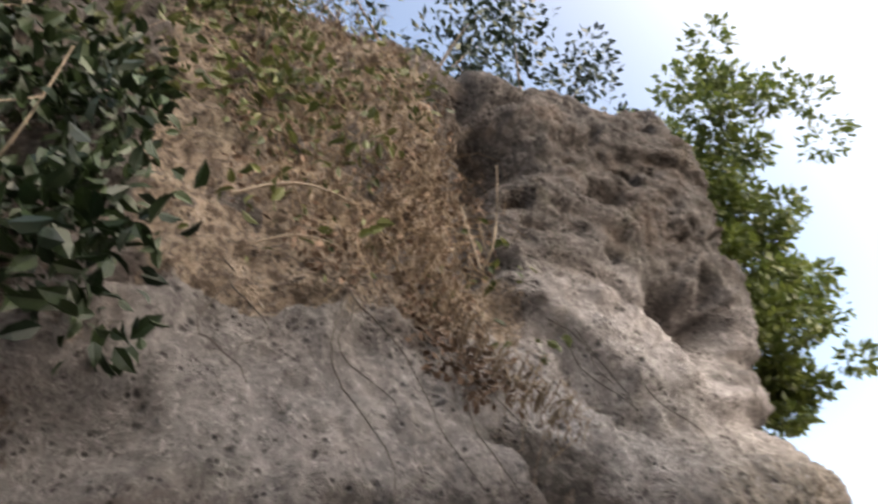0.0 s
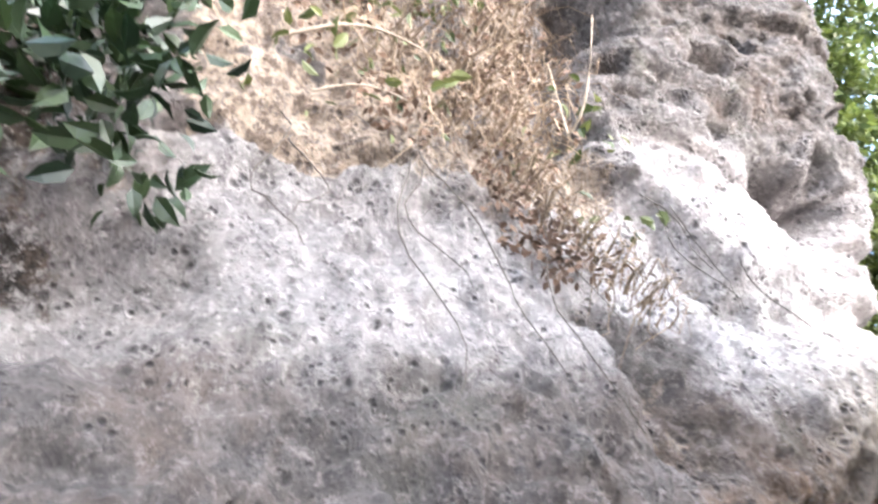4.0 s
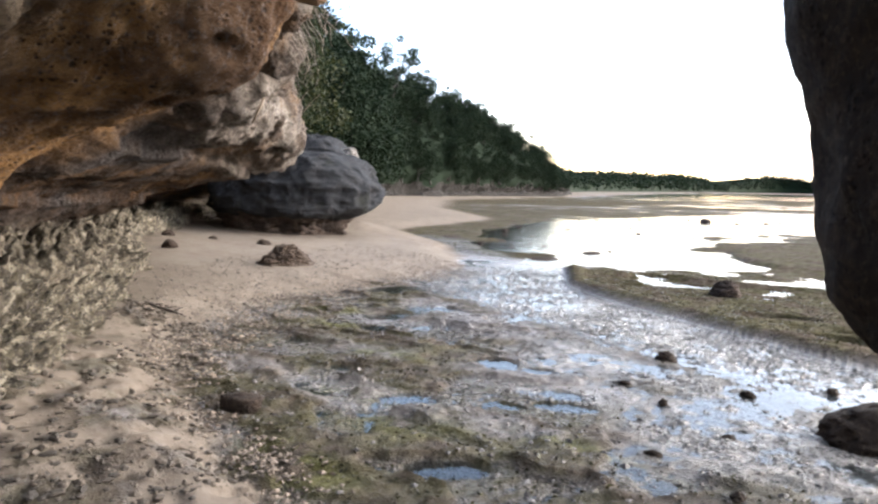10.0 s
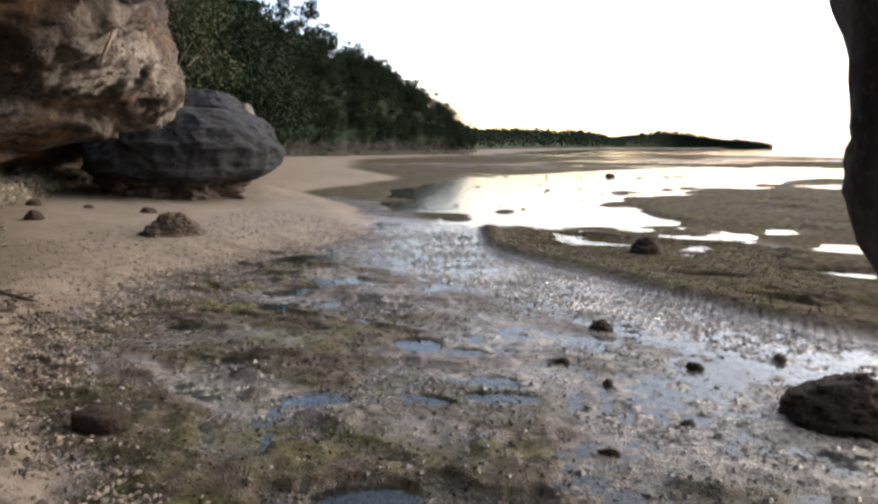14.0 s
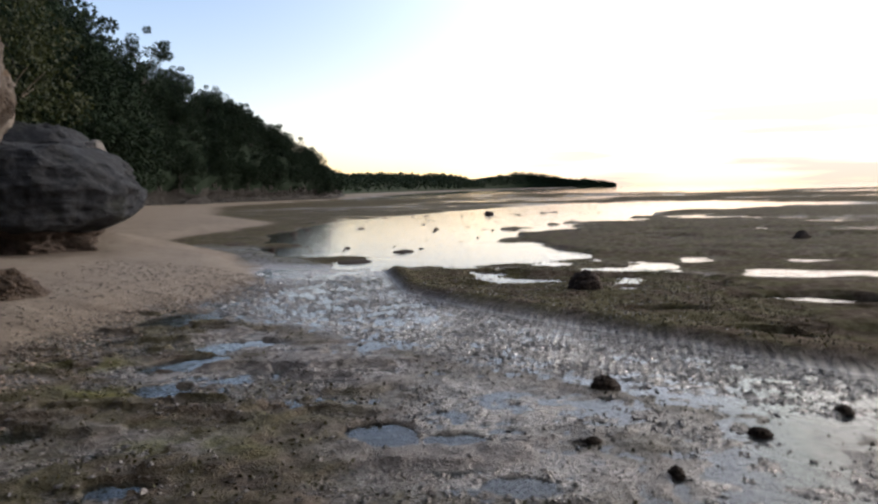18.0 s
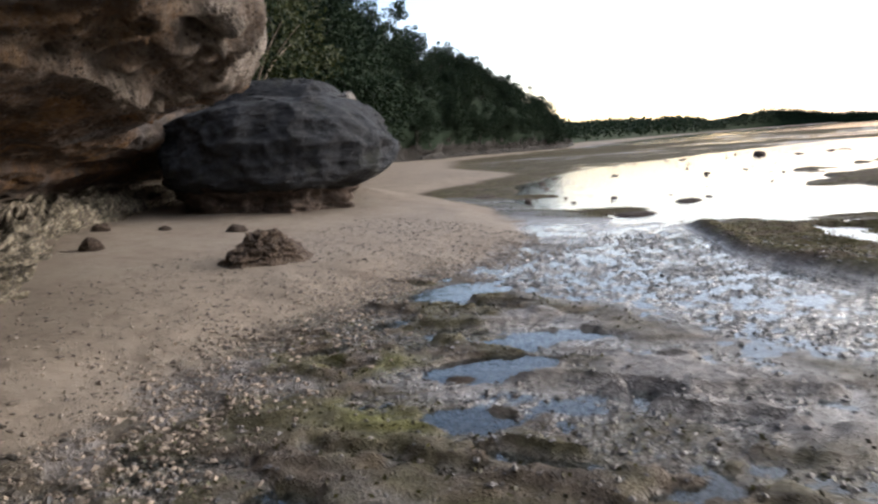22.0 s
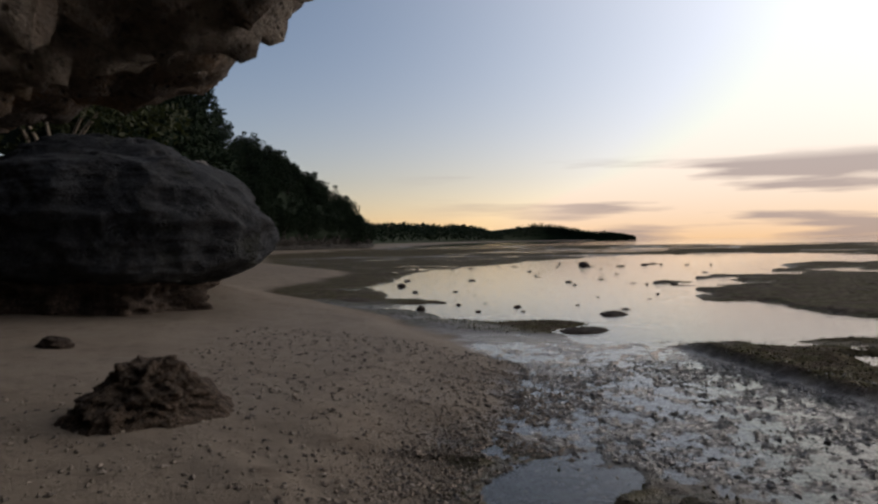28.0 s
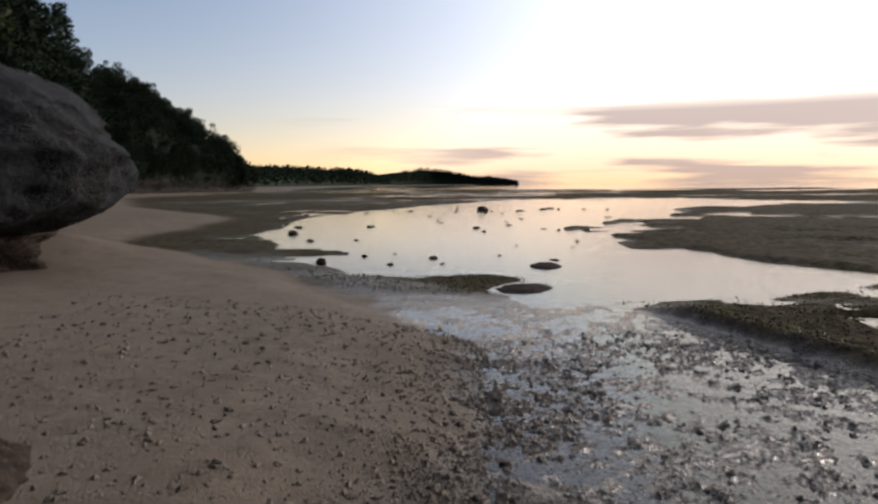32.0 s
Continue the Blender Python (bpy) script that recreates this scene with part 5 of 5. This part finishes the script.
def dry_brush():
    rng = np.random.default_rng(31)
    pieces = []
    for i in range(850):
        low = i % 6 == 0
        z = 3.7 + 1.3 * rng.random() if low else 4.9 + 4.2 * rng.random() ** 1.2
        mid, half = float(np.interp(z, (3.4, 3.7, 4.15, 4.85, 5.4, 7.0, 9.0), (3.65, 3.53, 3.36, 3.2, 3.2, 3.2, 2.7))), float(np.interp(z, (3.4, 4.7, 5.3, 9), (0.05, 0.12, 0.5, 0.75)))
        s = mid + half * rng.uniform(-1, 1)
        p, n = face_point(s, min(z, 9.3))
        k = 6
        q = np.linspace(0, 1, k)[:, None]
        ln = 0.08 + 0.14 * rng.random() if low else 0.15 + 0.45 * rng.random()
        d = rng.normal(0, 0.55, 3) + np.array([0, 0, -0.55 if i % 2 else 0.35]) + 0.25 * n
        d /= np.linalg.norm(d)
        path = p + n * (0.02 + 0.12 * rng.random()) + d * ln * q + rng.normal(0, 0.04, (k, 3)) * q + np.array([0, 0, -0.12]) * q**2 + n * 0.12 * np.sin(3.1 * q)
        pieces.append(tube(path, np.linspace(0.004, 0.0015, k) * (0.5 + rng.random()), 3))
    v, f = joined(pieces)
    tagged(new("dry_brush", mesh_from("dry_brush", v, f, [STRAW])), "tangled straw-coloured dry vines and twigs in the gully", "dry brush", kind="stuff")


dry_brush()


def hanging_roots():
    rng = np.random.default_rng(33)
    p0, _ = face_point(3.4, 4.4)
    base = empty("hanging_roots", *p0, "thin brown roots hanging down the rock slab", "roots")
    for i in range(12):
        s, z = 2.3 + 2.2 * rng.random(), 4.5 + 0.25 * rng.random()
        ln = 0.5 + 1.1 * rng.random()
        path = []
        for q in np.linspace(0, 1, 12):
            p, n = face_point(s + 0.05 * math.sin(7 * q + i) + 0.12 * q * (i % 3 - 1), z - ln * q)
            path.append(p + n * (0.07 + 0.02 * math.sin(9 * q)) - p0)
        part("root", mesh_from("root", *tube(path, np.linspace(0.0045, 0.002, 12), 5), [OLD_WOOD]), base)
    base = empty("hanging_root", 6.0, 3.75, 3.15, "pale crooked root hanging from the overhang lip", "root")
    q = np.linspace(0, 1, 12)
    part("root", mesh_from("root", *tube(np.stack([-0.10 * q**2, 0.06 * np.sin(4 * q), -0.62 * q + 0.1], -1), 0.03 - 0.022 * q, 7), [BARK]), base)


hanging_roots()


def slope_clutter():
    """Dead leaves, bare sticks and a pale stone on the first stretch of cliff; vines on the lip."""
    rng = np.random.default_rng(37)
    cent = []
    for i in range(330):
        z = 4.0 + 4.6 * rng.random()
        mid, half = float(np.interp(z, (3.7, 4.15, 4.85, 5.4, 7.0, 9.0), (3.53, 3.36, 3.2, 3.2, 3.2, 2.9))), float(np.interp(z, (3.4, 4.7, 5.3, 9), (0.08, 0.2, 0.65, 0.8)))
        p, n = face_point(mid + half * rng.uniform(-1, 1), z)
        cent.append(p + 0.03 * n)
    v, f = leaf_cloud(cent, [0.10] * len(cent), 9, 0.055, rng, 0.5, 0.4)
    tagged(new("leaf_litter", mesh_from("leaf_litter", v, f, [LITTER], False)), "dead brown leaves caught in the cliff gully", "leaf litter", kind="stuff")
    q = np.linspace(0, 1, 9)[:, None]

    def stick(name, a, b, sag, r, label):
        a, b = np.array(a), np.array(b)
        base = empty(name, *a, label, "branch")
        path = (b - a) * q + np.array(sag) * np.sin(3.14 * q)
        part("stem", mesh_from("stem", *tube(path, np.linspace(r, 0.45 * r, 9), 6), [PALE_WOOD]), base)

    stick("dead_branch", (9.92, -2.3, 4.92), (9.80, -1.66, 5.08), (0.05, 0, 0.06), 0.010, "pale bare dead branch across the gully")
    stick("dead_branch", (9.86, -2.2, 4.66), (9.74, -1.75, 4.80), (0.04, 0, 0.03), 0.007, "pale bare dead branch across the gully")
    stick("sapling", (9.85, -3.5, 6.3), (9.75, -3.62, 9.2), (0.05, 0.03, 0), 0.024, "slender pale sapling stem in the scrub")
    for k in range(4):
        end = np.array((10.36, -3.4 + 0.08 * k, 3.92)) + rng.normal(0, 0.07, 3)
        stick("dead_root", (10.40, -3.62 + 0.12 * k, 3.66 - 0.02 * k), tuple(end), tuple(rng.normal(0, 0.03, 3)), 0.007, "pale bare root sticking out under the shrub")
    p, n = face_point(1.88, 3.55)
    blob_rock("stone", *(p + 0.02 * n), ((-0.07, 0.0), (-0.06, 0.8), (0.02, 1.0), (0.08, 0.7), (0.11, 0.0)), 0.10, 0.075, 30, ROCK_PALE, "pale round stone lodged in the cliff", "stone", 251, (0.1, 0.08, 0.05), 30, 18)
    pieces = []
    for i in range(260):
        p, n = face_point(6.45 + 1.2 * rng.random(), 3.25 + 1.5 * rng.random() ** 1.3)
        ln = 0.08 + 0.28 * rng.random()
        d = rng.normal(0, 0.3, 3) + np.array([0, 0, -0.8]) + 0.35 * n
        t = np.linspace(0, 1, 6)[:, None]
        path = p + 0.03 * n + d * ln * t + n * 0.10 * np.sin(2.6 * t) + rng.normal(0, 0.025, (6, 3)) * t
        pieces.append(tube(path, np.linspace(0.006, 0.002, 6) * (0.5 + rng.random()), 3))
    v, f = joined(pieces)
    tagged(new("hanging_vines", mesh_from("hanging_vines", v, f, [VINE])), "dry brown vines hanging over the overhang lip", "vines", kind="stuff")


PALE_WOOD = stone_material("bleached_wood", (0.13, 0.10, 0.075), (0.24, 0.19, 0.145))
slope_clutter()

# trees on the cliff top
def hanging_tree():
    rng = np.random.default_rng(35)
    base = empty("tree", 6.2, 3.0, 9.0, "light green leafy tree leaning out over the cliff edge", "tree")
    o = np.array([6.2, 3.0, 9.0])
    t = np.linspace(0, 1, 9)
    p = np.stack([1.0 * t, 2.0 * t, -0.4 + 1.2 * t - 0.6 * t**2], -1)
    part("trunk", mesh_from("trunk", *tube(p, 0.13 - 0.08 * t, 8), [BARK]), base)
    cent, rad = [], []
    for i in range(150):
        h = rng.random()
        c = np.array([6.0, 5.15, 6.0]) + np.array([1.9, -0.2, 4.4]) * h + rng.normal(0, 1, 3) * np.array([0.40 + 0.15 * h, 0.6, 0.35])
        cent.append(c - o)
        rad.append(0.18 + 0.22 * rng.random())
    for i in range(0, 120, 17):
        q = np.linspace(0, 1, 7)[:, None]
        part("limb", mesh_from("limb", *tube(p[5] * (1 - q) + cent[i] * q, np.linspace(0.018, 0.005, 7), 5), [BARK]), base)
    part("crown", mesh_from("crown", *leaf_cloud(cent, rad, 130, 0.125, rng, 0.5, 0.2), [LEAF_SUNLIT], False), base)


hanging_tree()
make_tree("tree", 7.0, 2.0, 8.2, 3.4, 1.7, 40, 70, 0.12, LEAF, "dark green tree behind the top of the rock block", 47)
make_tree("tree", 7.2, 0.2, 8.6, 3.6, 1.8, 26, 60, 0.13, LEAF, "dark green tree on the cliff top", 41)
make_tree("tree", 8.3, -4.0, 9.4, 3.2, 2.0, 26, 60, 0.14, LEAF_SUNLIT, "light green tree on the cliff top", 42)
make_tree("tree", 0.2, 8.6, 7.2, 3.2, 1.9, 34, 90, 0.15, LEAF, "dark green bushy tree above the overhang", 43, (0.5, 0.5), 0.2)
make_tree("tree", -2.6, 10.0, 6.6, 4.0, 2.3, 40, 90, 0.16, LEAF, "dark green bushy tree above the cliff", 44, (0.5, 0.6), 0.2)
make_tree("tree", -8.6, 16.6, 2.6, 5.2, 2.4, 60, 120, 0.15, LEAF_OLIVE, "olive green creeper-hung tree behind the grey outcrop", 45, (0.3, 0.6), 0.15)
make_tree("tree", -10.6, 19.0, 1.6, 2.8, 1.8, 36, 90, 0.18, LEAF_FAR, "dark green tree behind the grey outcrop", 46, (0.5, 0.3), 0.2)

# ---- wooded shore beyond the outcrop ----
# foot x, y; height of the ground behind
SHORE = ((-10, 21, 6.5), (-15, 28, 9), (-24, 40, 12), (-36, 54, 14), (-47, 72, 15.5), (-51, 95, 19), (-53, 120, 15), (-56, 150, 7), (-70, 185, 4))


# bank rock, its colour darkened for the shade below the woods
SHADED_BANK_ROCK = rock_material("shaded_bank_rock", (0.045, 0.040, 0.036), (0.012, 0.011, 0.010), (0.04, 0.03, 0.022))


def build_bank():
    c = spline(np.array(SHORE), 260)
    tan = np.gradient(c[:, :2], axis=0)
    tan /= np.linalg.norm(tan, axis=1, keepdims=True)
    n = np.stack([-tan[:, 1], tan[:, 0]], -1)
    h = c[:, 2]
    rows = []
    for off, z in ((0, -0.4 + 0 * h), (0.3, 0.8 + 0 * h), (1.0, 1.2 + 0 * h), (0.0, 2.0 + 0.1 * h), (0.2, 0.45 * h), (2.0, 0.6 * h), (8, 0.9 * h), (20, h), (60, h + 1)):
        rows.append(np.concatenate([c[:, :2] + off * n, z[:, None]], 1))
    v = spline(np.stack(rows, 0), 60).transpose(1, 0, 2)
    nor = grid_normals(v)
    q = v.reshape(-1, 3)
    d = (fbm(q * 0.16, 3, 81) - 0.5) * 3.0 + (fbm(q * 0.7, 4, 82, True) - 0.5) * 1.2
    q = q + nor.reshape(-1, 3) * d[:, None]
    me = mesh_from("shore_bank", q, grid_faces(260, 60), [SHADED_BANK_ROCK, LEAF_FAR])
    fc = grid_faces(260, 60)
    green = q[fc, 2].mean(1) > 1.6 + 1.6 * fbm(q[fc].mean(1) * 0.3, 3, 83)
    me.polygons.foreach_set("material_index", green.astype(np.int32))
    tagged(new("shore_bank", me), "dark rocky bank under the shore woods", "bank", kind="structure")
    return c, n


BANK, BANK_N = build_bank()


# copy of the bark with the woods' shade put into the colour
SHADED_BARK = stone_material("shaded_bark", (0.02, 0.017, 0.013), (0.05, 0.042, 0.034))


def shore_woods():
    rng = random.Random(12)
    label = "dark green broad-leaved tree in the shore woods"
    kinds = [make_tree("tree", 0, 0, -60 - 20 * k, 7.0 + 0.8 * (k % 2), 3.3, 34, 190, 0.27, LEAF_FAR, label, 50 + k, (0.4, 0.3), 0.3, 0.8, "trees of the shore woods", SHADED_BARK) for k in range(4)]
    used = set()
    for i in range(270):
        u = rng.random() ** 0.8
        k = int(u * 235)
        back = rng.choice((0.1, 0.2, 0.5, 1.0, 2, 4, 7, 12))
        x, y = BANK[k, :2] + BANK_N[k] * back
        h = BANK[k, 2]
        ground_z = h * float(np.interp(back, (0, 0.5, 1.0, 2, 8, 20), (0.14, 0.28, 0.45, 0.6, 0.88, 1.0))) - 0.6
        s = (0.6 + 0.4 * rng.random()) * float(np.interp(u, (0, 0.12, 0.45, 0.8, 1), (0.75, 0.9, 1.0, 0.8, 0.6)))
        m = pose(x, y, ground_z, 0, 0, rng.uniform(0, 360))
        j = i % 4
        ob = kinds[j] if j not in used else copy_thing(kinds[j], m)
        used.add(j)
        ob.matrix_basis = m @ Matrix.Diagonal((s * rng.uniform(0.9, 1.2), s * rng.uniform(0.9, 1.2), s, 1))
    make_tree("tree", -49.5, 74.5, 10.2, 11.0, 2.8, 26, 170, 0.26, LEAF_FAR, "tall open-crowned tree above the shore woods", 57, (1.5, 0.5), 0.6, 0.9, "", SHADED_BARK)


shore_woods()


def far_woods():
    """The low wooded coast that runs out to the headland."""
    rng = np.random.default_rng(61)
    line = spline(np.array([(-58, 150, 8), (-72, 185, 9), (-92, 245, 9), (-125, 380, 12), (-165, 590, 16), (-200, 890, 20), (-250, 1250, 19), (-195, 1496, 40), (-110, 1500, 21), (-50, 1500, 15), (-6, 1500, 5)], float), 420)
    top = line[:, 2]
    tan = np.gradient(line[:, :2], axis=0)
    tan /= np.linalg.norm(tan, axis=1, keepdims=True)
    n = np.stack([-tan[:, 1], tan[:, 0]], -1)
    rows = [np.concatenate([line[:, :2] + o * n, (top * k)[:, None] - 0.3], 1) for o, k in ((0, 0.0), (1, 0.35), (6, 0.75), (30, 0.8), (140, 0.6))]
    v = spline(np.stack(rows, 0), 14).transpose(1, 0, 2)
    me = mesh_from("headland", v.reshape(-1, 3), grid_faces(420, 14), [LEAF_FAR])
    tagged(new("headland", me), "low wooded headland running out into the sea", "headland", kind="structure")
    k = rng.integers(0, 420, 4000)
    back = 10 * rng.random(4000)
    far = np.hypot(line[k, 0], line[k, 1])
    size = np.clip(0.012 * far, 1.2, 9)
    cent = np.concatenate([line[k, :2] + n[k] * back[:, None], (top[k] * (0.32 + 0.56 * rng.random(4000) ** 1.3))[:, None]], 1)
    vv, ff = leaf_cloud(cent, size * 0.5, 12, 1.0, rng, 0.6)
    vv = vv.reshape(-1, 4, 3)
    mid = vv[:, :1]
    vv = mid + (vv - mid) * np.repeat(size, 12)[:, None, None] * 0.35
    tagged(new("far_woods", mesh_from("far_woods", vv.reshape(-1, 3), ff, [LEAF_FAR], False)), "dark far woods along the low coast", "woods", kind="stuff")


far_woods()
